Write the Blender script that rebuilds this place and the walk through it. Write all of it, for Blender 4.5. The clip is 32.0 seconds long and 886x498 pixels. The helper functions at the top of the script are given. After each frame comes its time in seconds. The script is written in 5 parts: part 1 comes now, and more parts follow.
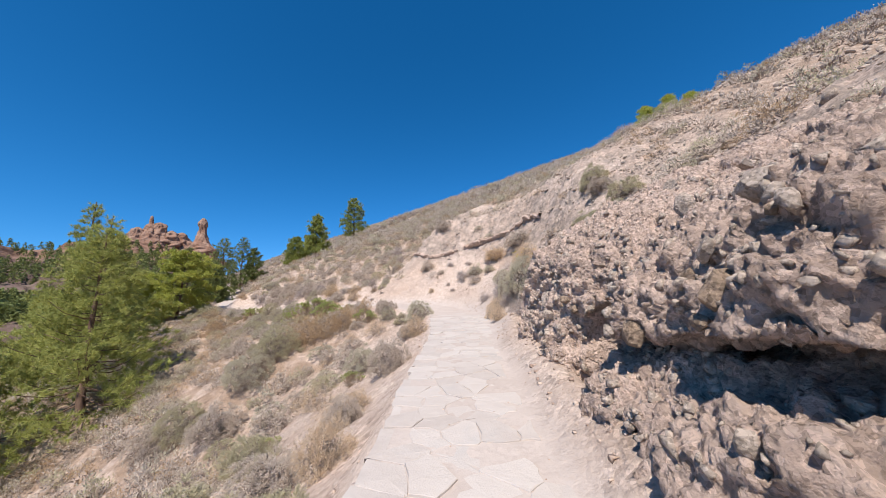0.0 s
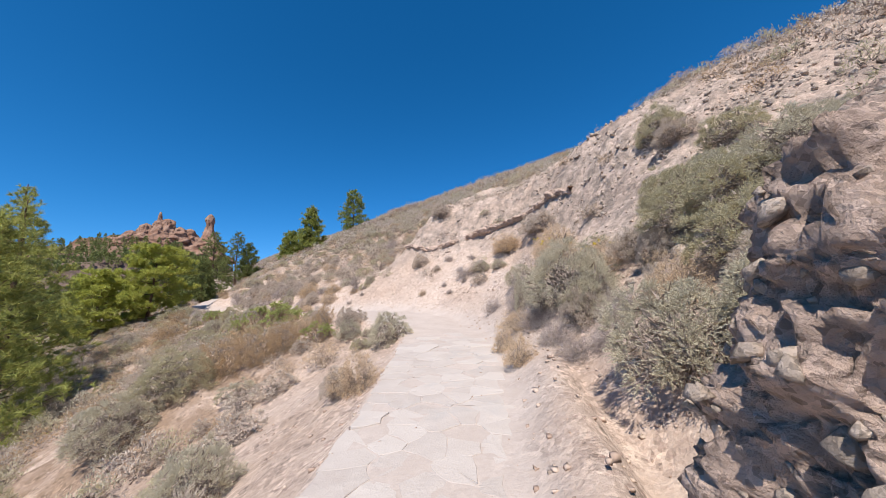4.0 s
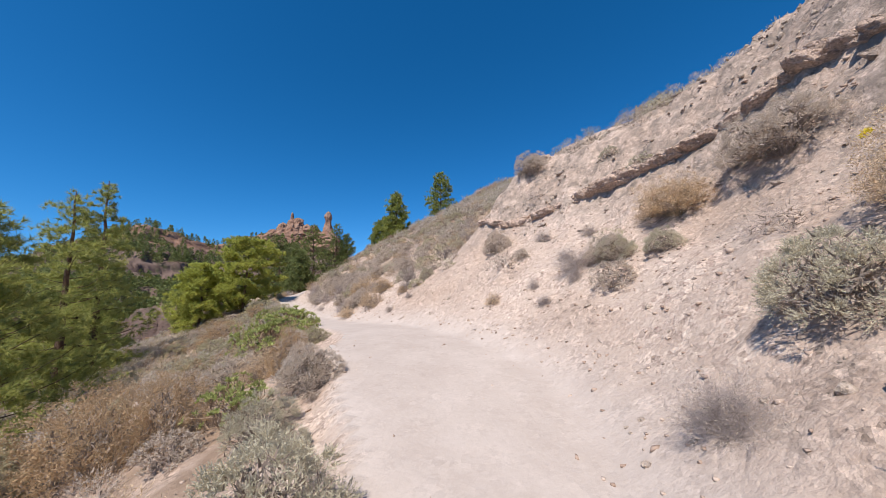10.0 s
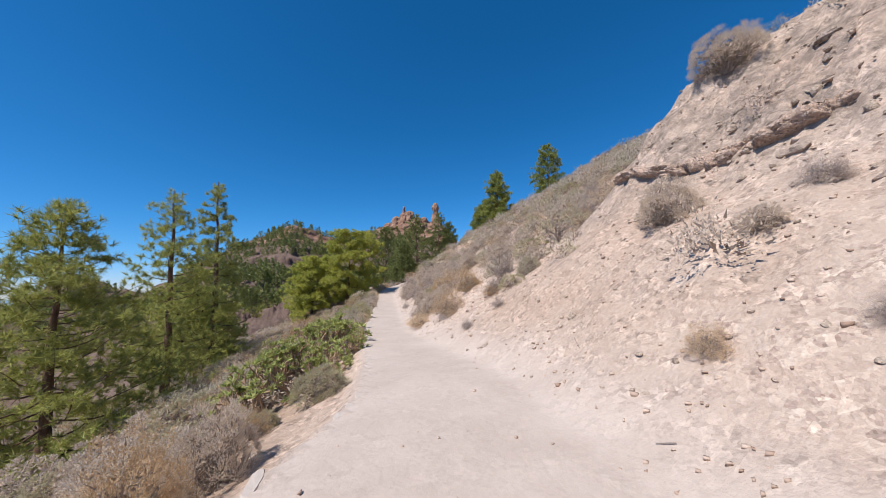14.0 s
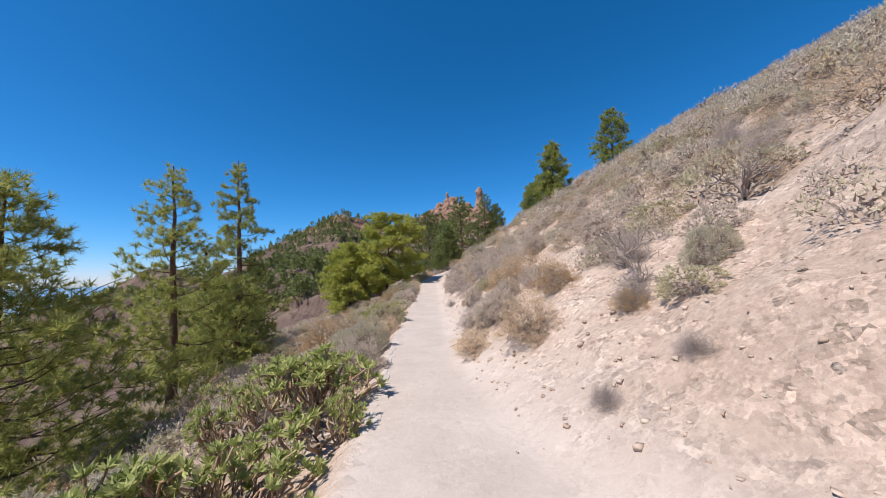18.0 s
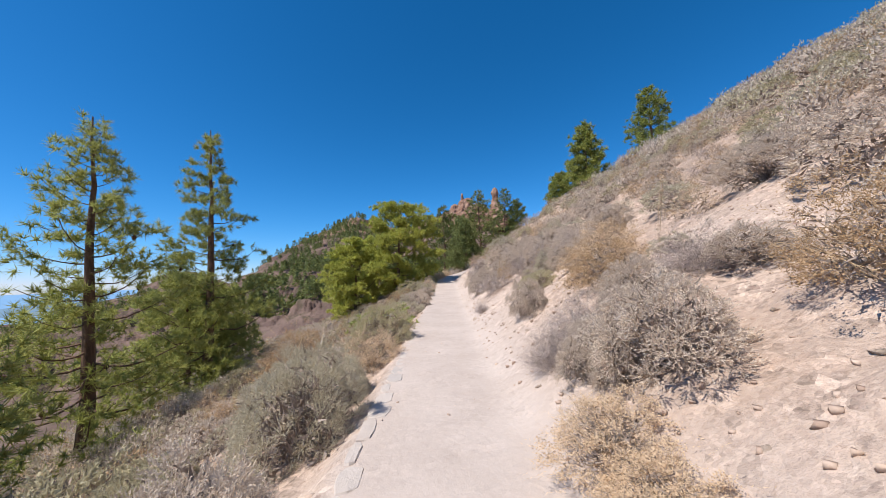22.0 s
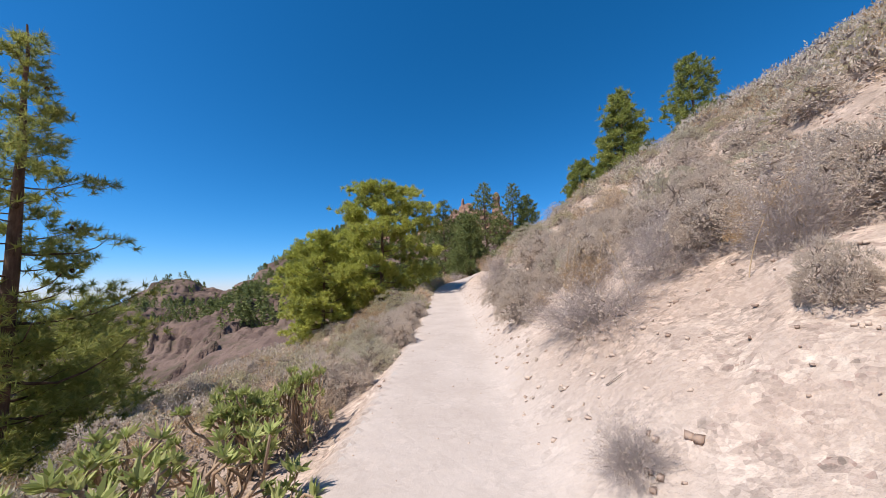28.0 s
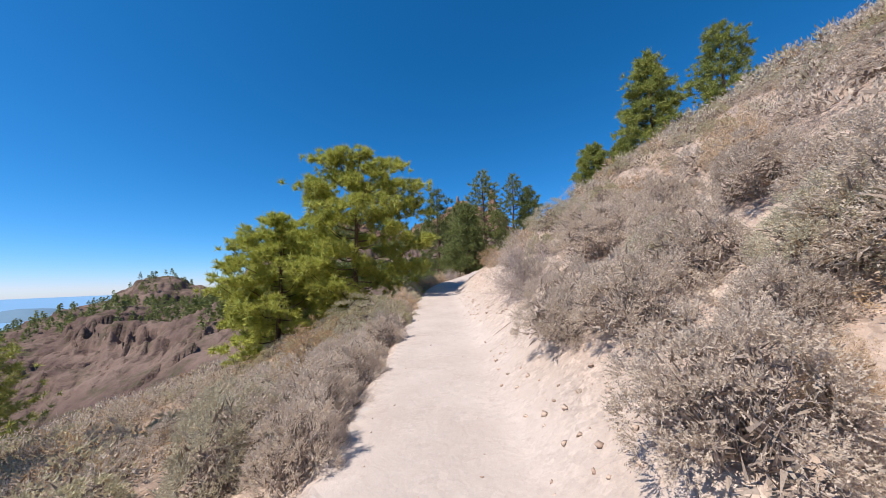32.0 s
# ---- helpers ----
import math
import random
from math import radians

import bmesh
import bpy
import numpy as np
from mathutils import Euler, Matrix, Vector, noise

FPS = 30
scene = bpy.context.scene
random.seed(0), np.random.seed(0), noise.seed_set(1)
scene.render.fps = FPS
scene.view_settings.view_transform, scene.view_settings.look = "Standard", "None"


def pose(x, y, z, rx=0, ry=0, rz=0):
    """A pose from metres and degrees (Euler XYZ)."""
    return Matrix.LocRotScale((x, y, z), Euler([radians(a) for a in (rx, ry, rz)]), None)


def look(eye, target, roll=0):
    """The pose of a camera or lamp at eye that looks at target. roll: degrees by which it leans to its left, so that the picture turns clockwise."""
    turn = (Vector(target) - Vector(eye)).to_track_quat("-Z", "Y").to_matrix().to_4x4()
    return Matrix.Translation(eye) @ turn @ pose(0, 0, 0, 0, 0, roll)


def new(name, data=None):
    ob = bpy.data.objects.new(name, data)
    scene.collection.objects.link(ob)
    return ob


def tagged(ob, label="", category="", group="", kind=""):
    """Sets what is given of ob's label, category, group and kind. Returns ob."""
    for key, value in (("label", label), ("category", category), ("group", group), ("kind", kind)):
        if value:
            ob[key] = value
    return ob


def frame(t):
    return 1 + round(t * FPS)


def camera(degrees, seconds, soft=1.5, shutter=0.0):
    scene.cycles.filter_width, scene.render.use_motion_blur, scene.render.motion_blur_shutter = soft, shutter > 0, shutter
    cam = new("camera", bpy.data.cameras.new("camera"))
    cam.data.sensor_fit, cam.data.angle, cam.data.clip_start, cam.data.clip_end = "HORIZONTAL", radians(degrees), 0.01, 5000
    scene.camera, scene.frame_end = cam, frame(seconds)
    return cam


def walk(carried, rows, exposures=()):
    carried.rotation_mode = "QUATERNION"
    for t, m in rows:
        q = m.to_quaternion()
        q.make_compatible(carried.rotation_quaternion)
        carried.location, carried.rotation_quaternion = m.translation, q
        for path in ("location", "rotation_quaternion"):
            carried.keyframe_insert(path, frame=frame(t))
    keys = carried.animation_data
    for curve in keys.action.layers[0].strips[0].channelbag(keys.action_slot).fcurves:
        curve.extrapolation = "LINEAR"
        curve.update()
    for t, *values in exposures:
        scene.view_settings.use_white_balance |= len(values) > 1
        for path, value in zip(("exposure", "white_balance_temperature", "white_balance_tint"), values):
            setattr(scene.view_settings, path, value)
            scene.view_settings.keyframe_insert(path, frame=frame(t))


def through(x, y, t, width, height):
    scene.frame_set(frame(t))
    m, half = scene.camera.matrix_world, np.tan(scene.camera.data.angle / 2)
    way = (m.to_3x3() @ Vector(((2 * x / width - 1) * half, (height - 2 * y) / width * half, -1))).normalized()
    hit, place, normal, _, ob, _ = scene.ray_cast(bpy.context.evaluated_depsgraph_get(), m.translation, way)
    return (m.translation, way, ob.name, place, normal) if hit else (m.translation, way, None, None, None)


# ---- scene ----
cam = camera(106.4, 32.0, soft=0.8)
PATH = [
    (0, (0.14, 0.907, 1.63), (0.126, 2.876, 1.981), -2.1),
    (0.5, (0.185, 1.448, 1.671), (0.169, 3.416, 2.022), -2.1),
    (1, (0.227, 2.065, 1.737), (0.21, 4.034, 2.087), -2.1),
    (1.5, (0.351, 2.714, 1.82), (0.33, 4.683, 2.167), -2.1),
    (2, (0.418, 3.373, 1.907), (0.394, 5.342, 2.253), -2.1),
    (2.5, (0.525, 4.066, 1.986), (0.493, 6.036, 2.329), -2.1),
    (4.5, (0.822, 6.491, 2.173), (0.743, 8.462, 2.502), -1.7),
    (5, (0.902, 7.052, 2.249), (0.806, 9.023, 2.573), -1.6),
    (5.5, (0.903, 7.636, 2.327), (0.784, 9.607, 2.645), -1.6),
    (6, (0.95, 8.215, 2.369), (0.805, 10.186, 2.681), -1.5),
    (6.5, (0.947, 8.805, 2.425), (0.772, 10.774, 2.731), -1.4),
    (7, (0.967, 9.414, 2.496), (0.754, 11.38, 2.799), -1.2),
    (7.5, (0.932, 9.99, 2.604), (0.673, 11.951, 2.899), -1.2),
    (8, (0.951, 10.578, 2.656), (0.633, 12.531, 2.945), -1.2),
    (8.5, (0.914, 11.173, 2.689), (0.526, 13.115, 2.974), -1.2),
    (9, (0.938, 11.773, 2.745), (0.468, 13.697, 3.027), -1.2),
    (9.5, (0.889, 12.411, 2.809), (0.331, 14.312, 3.086), -1.2),
    (10, (0.822, 13.072, 2.872), (0.173, 14.944, 3.143), -1.3),
    (10.5, (0.721, 13.747, 2.918), (-0.018, 15.586, 3.183), -1.3),
    (11, (0.6, 14.365, 2.979), (-0.226, 16.168, 3.239), -1.3),
    (11.5, (0.47, 14.955, 3.064), (-0.435, 16.72, 3.317), -1.4),
    (12, (0.297, 15.539, 3.128), (-0.685, 17.264, 3.374), -1.5),
    (12.5, (0.107, 16.113, 3.167), (-0.943, 17.798, 3.405), -1.4),
    (13, (-0.107, 16.679, 3.222), (-1.221, 18.324, 3.452), -1.5),
    (13.5, (-0.406, 17.179, 3.264), (-1.575, 18.787, 3.485), -1.5),
    (14, (-0.813, 17.606, 3.308), (-2.027, 19.181, 3.517), -1.5),
    (14.5, (-1.268, 17.992, 3.404), (-2.523, 19.537, 3.6), -1.6),
    (16.5, (-2.674, 19.565, 3.369), (-4.045, 21.013, 3.522), -1.8),
    (17, (-3.046, 19.978, 3.407), (-4.436, 21.41, 3.551), -1.9),
    (17.5, (-3.485, 20.431, 3.472), (-4.892, 21.847, 3.609), -1.9),
    (18, (-3.884, 20.811, 3.533), (-5.304, 22.214, 3.667), -1.9),
    (18.5, (-4.305, 21.172, 3.469), (-5.738, 22.561, 3.6), -1.9),
    (19, (-4.695, 21.523, 3.35), (-6.139, 22.901, 3.483), -1.9),
    (19.5, (-5.103, 21.891, 3.253), (-6.554, 23.26, 3.387), -1.9),
    (20, (-5.547, 22.325, 3.204), (-7.007, 23.685, 3.342), -1.9),
    (20.5, (-6.006, 22.719, 3.184), (-7.472, 24.072, 3.323), -2.0),
    (21, (-6.482, 23.132, 3.15), (-7.954, 24.479, 3.296), -2.0),
    (21.5, (-6.975, 23.477, 3.157), (-8.451, 24.819, 3.306), -2.0),
    (22, (-7.466, 23.855, 3.153), (-8.946, 25.192, 3.307), -2.1),
    (22.5, (-7.958, 24.2, 3.173), (-9.44, 25.534, 3.331), -2.1),
    (23, (-8.411, 24.602, 3.156), (-9.894, 25.933, 3.32), -2.0),
    (23.5, (-8.829, 25.046, 3.151), (-10.316, 26.373, 3.319), -2.0),
    (24, (-9.272, 25.464, 3.148), (-10.759, 26.79, 3.318), -2.0),
    (24.5, (-9.711, 25.92, 3.146), (-11.199, 27.246, 3.316), -2.0),
    (25, (-10.304, 26.371, 3.064), (-11.79, 27.697, 3.245), -2.1),
    (25.5, (-10.853, 26.824, 3.058), (-12.337, 28.151, 3.242), -2.2),
    (27.5, (-12.742, 28.664, 3.105), (-14.222, 29.994, 3.299), -2.2),
    (28, (-13.197, 29.102, 3.122), (-14.675, 30.435, 3.317), -2.2),
    (28.5, (-13.664, 29.534, 3.095), (-15.138, 30.872, 3.289), -2.1),
    (29, (-14.121, 29.975, 3.098), (-15.592, 31.315, 3.292), -2.1),
    (29.5, (-14.567, 30.409, 3.116), (-16.036, 31.752, 3.309), -2.1),
    (30, (-15.009, 30.811, 3.141), (-16.475, 32.158, 3.332), -2.1),
    (30.5, (-15.461, 31.252, 3.173), (-16.924, 32.603, 3.361), -2.0),
    (31, (-15.891, 31.636, 3.202), (-17.353, 32.988, 3.389), -2.0),
    (31.5, (-16.35, 32.05, 3.184), (-17.809, 33.405, 3.369), -2.0),
    (32, (-16.78, 32.461, 3.168), (-18.237, 33.819, 3.352), -2.0),
]
walk(cam, [(t, look(eye, target, roll)) for t, eye, target, roll in PATH],
     [(0, 0.36), (4, 0.35), (9, 0.28), (12, 0.19), (14, 0.20), (17, 0.28), (21, 0.35), (25, 0.34), (32, 0.37)])

# ---- light ----
SUN_AZ, SUN_EL = -170.0, 55.0          # clockwise from +y, degrees
world = bpy.data.worlds.new("sky")
scene.world = world
world.use_nodes = True
wn = world.node_tree
sky = wn.nodes.new("ShaderNodeTexSky")
sky.sky_type, sky.sun_disc = "NISHITA", False
sky.sun_elevation, sky.sun_rotation = radians(SUN_EL), radians(SUN_AZ)
sky.altitude, sky.air_density, sky.dust_density, sky.ozone_density = 2000, 1.0, 0.4, 2.2
vivid = wn.nodes.new("ShaderNodeHueSaturation")
vivid.inputs["Saturation"].default_value = 1.08
tint = wn.nodes.new("ShaderNodeMix")
tint.data_type, tint.blend_type = "RGBA", "MULTIPLY"
tint.inputs[0].default_value, tint.inputs[7].default_value = 1.0, (0.215, 1.01, 1.47, 1)
split, back = wn.nodes.new("ShaderNodeSeparateColor"), wn.nodes.new("ShaderNodeCombineColor")
least, deep = wn.nodes.new("ShaderNodeMath"), wn.nodes.new("ShaderNodeMath")
least.operation, deep.operation = "MINIMUM", "POWER"
least.inputs[1].default_value, deep.inputs[1].default_value = 7.0, 1.75
wn.links.new(sky.outputs[0], vivid.inputs["Color"])
wn.links.new(vivid.outputs[0], split.inputs[0])
wn.links.new(split.outputs[0], least.inputs[0])
wn.links.new(least.outputs[0], deep.inputs[0])
wn.links.new(deep.outputs[0], back.inputs[0])
wn.links.new(split.outputs[1], back.inputs[1])
wn.links.new(split.outputs[2], back.inputs[2])
wn.links.new(back.outputs[0], tint.inputs[6])
wn.links.new(tint.outputs[2], wn.nodes["Background"].inputs[0])
wn.nodes["Background"].inputs[1].default_value = 0.083
sun_data = bpy.data.lights.new("sun", "SUN")
sun_data.energy, sun_data.angle, sun_data.color = 5.0, radians(0.53), (1.0, 0.935, 0.86)
sun = new("sun", sun_data)
to_sun = Vector((math.sin(radians(SUN_AZ)) * math.cos(radians(SUN_EL)), math.cos(radians(SUN_AZ)) * math.cos(radians(SUN_EL)), math.sin(radians(SUN_EL))))
sun.matrix_world = look(Vector((0, 0, 60)) + to_sun * 20, (0, 0, 60))


# ---- materials ----
class Nodes:
    """A small wrapper to wire a node material."""

    def __init__(self, name, rough=0.9, spec=0.2):
        self.mat = bpy.data.materials.new(name)
        self.mat.use_nodes = True
        self.t = self.mat.node_tree
        self.bsdf = self.t.nodes["Principled BSDF"]
        self.bsdf.inputs["Roughness"].default_value = rough
        self.bsdf.inputs["Specular IOR Level"].default_value = spec
        self.pos = self.t.nodes.new("ShaderNodeNewGeometry").outputs["Position"]

    def put(self, socket, v):
        if isinstance(v, bpy.types.NodeSocket):
            self.t.links.new(v, socket)
        elif isinstance(v, tuple) and len(v) == 3 and socket.type == "RGBA":
            socket.default_value = (*v, 1)
        else:
            socket.default_value = v

    def noise(self, scale, detail=5.0, rough=0.6, vector=None, stretch=None):
        v = vector or self.pos
        if stretch:
            m = self.t.nodes.new("ShaderNodeMapping")
            self.t.links.new(v, m.inputs[0])
            m.inputs["Scale"].default_value = stretch
            v = m.outputs[0]
        n = self.t.nodes.new("ShaderNodeTexNoise")
        self.t.links.new(v, n.inputs["Vector"])
        n.inputs["Scale"].default_value, n.inputs["Detail"].default_value, n.inputs["Roughness"].default_value = scale, detail, rough
        return n.outputs["Fac"]

    def cells(self, scale, feature="F1", out="Distance", rand=1.0):
        n = self.t.nodes.new("ShaderNodeTexVoronoi")
        n.feature = feature
        self.t.links.new(self.pos, n.inputs["Vector"])
        n.inputs["Scale"].default_value = scale
        n.inputs["Randomness"].default_value = rand
        return n.outputs[out]

    def ramp(self, fac, lo, hi, a=0.0, b=1.0):
        n = self.t.nodes.new("ShaderNodeMapRange")
        self.put(n.inputs["Value"], fac)
        for key, v in (("From Min", lo), ("From Max", hi), ("To Min", a), ("To Max", b)):
            n.inputs[key].default_value = v
        return n.outputs[0]

    def mix(self, fac, a, b, mode="MIX"):
        n = self.t.nodes.new("ShaderNodeMix")
        n.data_type, n.blend_type = "RGBA", mode
        self.put(n.inputs[0], fac), self.put(n.inputs[6], a), self.put(n.inputs[7], b)
        return n.outputs[2]

    def math(self, op, a, b):
        n = self.t.nodes.new("ShaderNodeMath")
        n.operation = op
        self.put(n.inputs[0], a), self.put(n.inputs[1], b)
        return n.outputs[0]

    def attr(self, name):
        n = self.t.nodes.new("ShaderNodeAttribute")
        n.attribute_name = name
        return n.outputs["Fac"]

    def random_object(self):
        return self.t.nodes.new("ShaderNodeObjectInfo").outputs["Random"]

    def random_island(self):
        return self.t.nodes.new("ShaderNodeNewGeometry").outputs["Random Per Island"]

    def done(self, colour, height=None, strength=0.5, distance=0.03):
        self.put(self.bsdf.inputs["Base Color"], colour)
        if height is not None:
            b = self.t.nodes.new("ShaderNodeBump")
            b.inputs["Strength"].default_value, b.inputs["Distance"].default_value = strength, distance
            self.t.links.new(height, b.inputs["Height"])
            self.t.links.new(b.outputs[0], self.bsdf.inputs["Normal"])
        return self.mat


def ground_material():
    n = Nodes("stony_ground", 0.95, 0.1)
    big, mid, fine = n.noise(0.35, 6), n.noise(2.2, 8, 0.7), n.noise(22, 6, 0.7)
    pale = n.mix(n.ramp(mid, 0.35, 0.65), (0.53, 0.40, 0.325), (0.66, 0.525, 0.435))
    tuff = n.mix(n.ramp(big, 0.42, 0.6), pale, (0.46, 0.335, 0.26))
    gravel = n.cells(26, "F1", "Color")
    grey = n.mix(0.3, tuff, n.mix(n.ramp(gravel, 0.2, 0.8), (0.38, 0.285, 0.23), (0.64, 0.52, 0.435)))
    dark = n.mix(n.math("MULTIPLY", n.attr("rocky"), n.ramp(mid, 0.42, 0.6)), grey, (0.25, 0.20, 0.165))
    brown = n.mix(n.math("MULTIPLY", n.attr("litter"), n.ramp(n.noise(1.1, 6), 0.33, 0.56)), dark, (0.25, 0.17, 0.115))
    dust = n.mix(n.ramp(n.noise(1.3, 5), 0.35, 0.7), (0.44, 0.37, 0.325), (0.505, 0.432, 0.385))
    col = n.mix(n.attr("path"), brown, dust)
    col = n.mix(n.ramp(fine, 0.3, 0.7, 0.0, 0.2), col, (0.34, 0.265, 0.215))
    chips = n.math("ADD", n.math("MULTIPLY", n.ramp(n.cells(13, "F1", "Color"), 0.15, 0.85), 0.55), n.math("MULTIPLY", n.ramp(n.cells(38, "F1", "Color"), 0.1, 0.9), 0.45))
    loose = n.math("MULTIPLY", n.ramp(n.noise(3.5, 5), 0.4, 0.6), n.ramp(n.attr("path"), 0, 1, 0.6, 0.1))
    col = n.mix(loose, col, n.mix(1.0, col, chips, "OVERLAY"))
    cracks = n.ramp(n.cells(4.2, "DISTANCE_TO_EDGE"), 0.0, 0.10)
    peb = n.ramp(n.noise(9, 6, 0.75), 0.3, 0.7)
    soft = n.ramp(n.attr("path"), 0, 1, 1.0, 0.1)
    h = n.math("MULTIPLY", n.math("ADD", n.math("ADD", n.math("MULTIPLY", mid, 1.3), n.math("MULTIPLY", cracks, 0.35)), n.math("ADD", n.math("MULTIPLY", fine, 0.8), n.math("ADD", n.math("MULTIPLY", peb, 1.1), n.math("MULTIPLY", chips, 0.25)))), soft)
    return n.done(col, h, 0.6, 0.05)


def rock_material(name, light, darkc, scale=1.0, bump=1.0):
    n = Nodes(name, 0.92, 0.15)
    big, mid, fine = n.noise(0.8 * scale, 7, 0.65), n.noise(5 * scale, 8, 0.7), n.noise(30 * scale, 5, 0.7)
    c = n.mix(n.ramp(big, 0.38, 0.62), darkc, light)
    c = n.mix(n.ramp(mid, 0.45, 0.7, 0, 0.6), c, tuple(min(1, v * 1.25) for v in light))
    c = n.mix(n.ramp(n.cells(7 * scale, "F1", "Color"), 0.3, 0.9, 0, 0.3), c, darkc)
    c = n.mix(n.ramp(n.random_object(), 0, 1, 0, 0.35), c, tuple(v * 0.8 for v in light))
    c = n.mix(n.ramp(n.cells(19 * scale, "F1", "Color"), 0.62, 0.7, 0, 0.55), c, tuple(min(1, v * 1.3) for v in light))
    c = n.mix(n.ramp(n.cells(27 * scale, "F1", "Color"), 0.3, 0.22, 0, 0.6), c, tuple(v * 0.62 for v in darkc))
    pits = n.ramp(n.cells(11 * scale), 0.05, 0.45)
    h = n.math("ADD", n.math("MULTIPLY", mid, 1.5), n.math("ADD", fine, n.math("MULTIPLY", pits, 0.7)))
    return n.done(c, h, bump, 0.06 / scale)


def slab_material():
    n = Nodes("pale_flagstone", 0.85, 0.2)
    mid, fine = n.noise(4, 7, 0.65), n.noise(40, 5, 0.7)
    c = n.mix(n.random_object(), (0.42, 0.36, 0.32), (0.50, 0.44, 0.395))
    c = n.mix(n.ramp(mid, 0.4, 0.7, 0, 0.5), c, (0.52, 0.465, 0.42))
    c = n.mix(n.ramp(n.noise(1.3, 5), 0.56, 0.68, 0, 0.45), c, (0.40, 0.375, 0.355))
    return n.done(c, n.math("ADD", n.math("MULTIPLY", mid, 2.0), fine), 0.4, 0.02)


def leaf_material(name, a, b, island=True, rough=0.7, through=0.35):
    n = Nodes(name, rough, 0.25)
    r = n.random_island() if island else n.noise(6, 3)
    c = n.mix(r, a, b)
    c = n.mix(n.ramp(n.random_object(), 0, 1, 0, 0.35), c, tuple(v * 0.72 for v in a))
    n.done(c)
    if through:
        t = n.t
        tr = t.nodes.new("ShaderNodeBsdfTranslucent")
        t.links.new(c, tr.inputs[0])
        m = t.nodes.new("ShaderNodeMixShader")
        m.inputs[0].default_value = through
        out = t.nodes["Material Output"]
        t.links.new(n.bsdf.outputs[0], m.inputs[1]), t.links.new(tr.outputs[0], m.inputs[2]), t.links.new(m.outputs[0], out.inputs[0])
    return n.mat


def bark_material(name, a, b):
    n = Nodes(name, 0.95, 0.1)
    f = n.noise(9, 6, 0.7, stretch=(1, 1, 0.25))
    return n.done(n.mix(n.ramp(f, 0.35, 0.65), a, b), f, 0.9, 0.04)


def far_material(name, a, b, c, scale, cap=None):
    n = Nodes(name, 1.0, 0.0)
    f = n.noise(scale, 9, 0.68)
    col = n.mix(n.ramp(f, 0.4, 0.6), a, b)
    col = n.mix(n.ramp(n.noise(scale * 3.1, 7, 0.7), 0.5, 0.7), col, c)
    lay = n.noise(scale * 2, 8, 0.7, stretch=(0.4, 0.4, 2.5))
    if cap:
        xyz = n.t.nodes.new("ShaderNodeSeparateXYZ")
        n.t.links.new(n.pos, xyz.inputs[0])
        edge = n.math("ADD", xyz.outputs[2], n.math("MULTIPLY", f, 46))
        col = n.mix(n.ramp(edge, 64, 72, 0, 0.85), col, n.mix(n.ramp(lay, 0.4, 0.6), (0.15, 0.085, 0.06), cap))
    return n.done(col, n.math("ADD", f, lay), 1.0, 1.2 / scale * 0.06)


M_GROUND = ground_material()
M_ROCK = rock_material("pinkish_tuff_rock", (0.62, 0.465, 0.38), (0.40, 0.29, 0.23), 1.6, 1.0)
M_ROCK_GREY = rock_material("pale_grey_rock", (0.50, 0.395, 0.33), (0.32, 0.25, 0.205))
M_STONE = rock_material("loose_tuff_stone", (0.48, 0.385, 0.315), (0.30, 0.24, 0.19), 2.5, 0.7)
M_BROWN = rock_material("brown_boulder", (0.36, 0.26, 0.185), (0.22, 0.16, 0.115), 2.0, 0.8)
M_SLAB = slab_material()
M_RED = far_material("red_volcanic_rock", (0.24, 0.135, 0.095), (0.33, 0.215, 0.16), (0.12, 0.075, 0.055), 0.16)
M_VALLEY = far_material("dry_mountainside", (0.105, 0.072, 0.064), (0.20, 0.142, 0.118), (0.07, 0.068, 0.04), 0.05, (0.31, 0.195, 0.145))
M_BARK = bark_material("pine_bark", (0.095, 0.06, 0.045), (0.19, 0.125, 0.095))
M_TWIG = bark_material("grey_twig", (0.31, 0.255, 0.24), (0.48, 0.41, 0.385))
M_DEAD = bark_material("dead_wood", (0.20, 0.16, 0.14), (0.35, 0.29, 0.255))
# dead inner twigs, kept darker than the leaves to paint shade inside bushes
M_INNER = bark_material("dead_twigs_and_inner_shade", (0.24, 0.19, 0.155), (0.38, 0.31, 0.255))
M_FLOWER = leaf_material("yellow_blossom", (0.72, 0.55, 0.03), (0.80, 0.64, 0.06))
M_STALK = bark_material("reddish_succulent_stem", (0.30, 0.20, 0.13), (0.45, 0.33, 0.23))
M_TWIG_TAN = bark_material("straw_twig", (0.40, 0.28, 0.17), (0.55, 0.42, 0.28))
M_NEEDLE = leaf_material("pine_needles", (0.28, 0.315, 0.08), (0.49, 0.485, 0.16))
M_NEEDLE_LUSH = leaf_material("bright_pine_needles", (0.39, 0.42, 0.08), (0.60, 0.60, 0.165))
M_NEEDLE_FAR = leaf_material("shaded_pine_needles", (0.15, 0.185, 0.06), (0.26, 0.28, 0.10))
M_NEEDLE_HILL = leaf_material("hill_pine_needles", (0.21, 0.25, 0.055), (0.38, 0.39, 0.115))
M_CONE = bark_material("pine_cone", (0.05, 0.03, 0.02), (0.11, 0.07, 0.045))
M_SAGE = leaf_material("silvery_green_leaf", (0.50, 0.45, 0.33), (0.63, 0.57, 0.43))
M_GREY = leaf_material("dry_grey_leaf", (0.56, 0.47, 0.385), (0.70, 0.595, 0.49))
M_STRAW = leaf_material("straw_leaf", (0.60, 0.445, 0.30), (0.72, 0.56, 0.39))
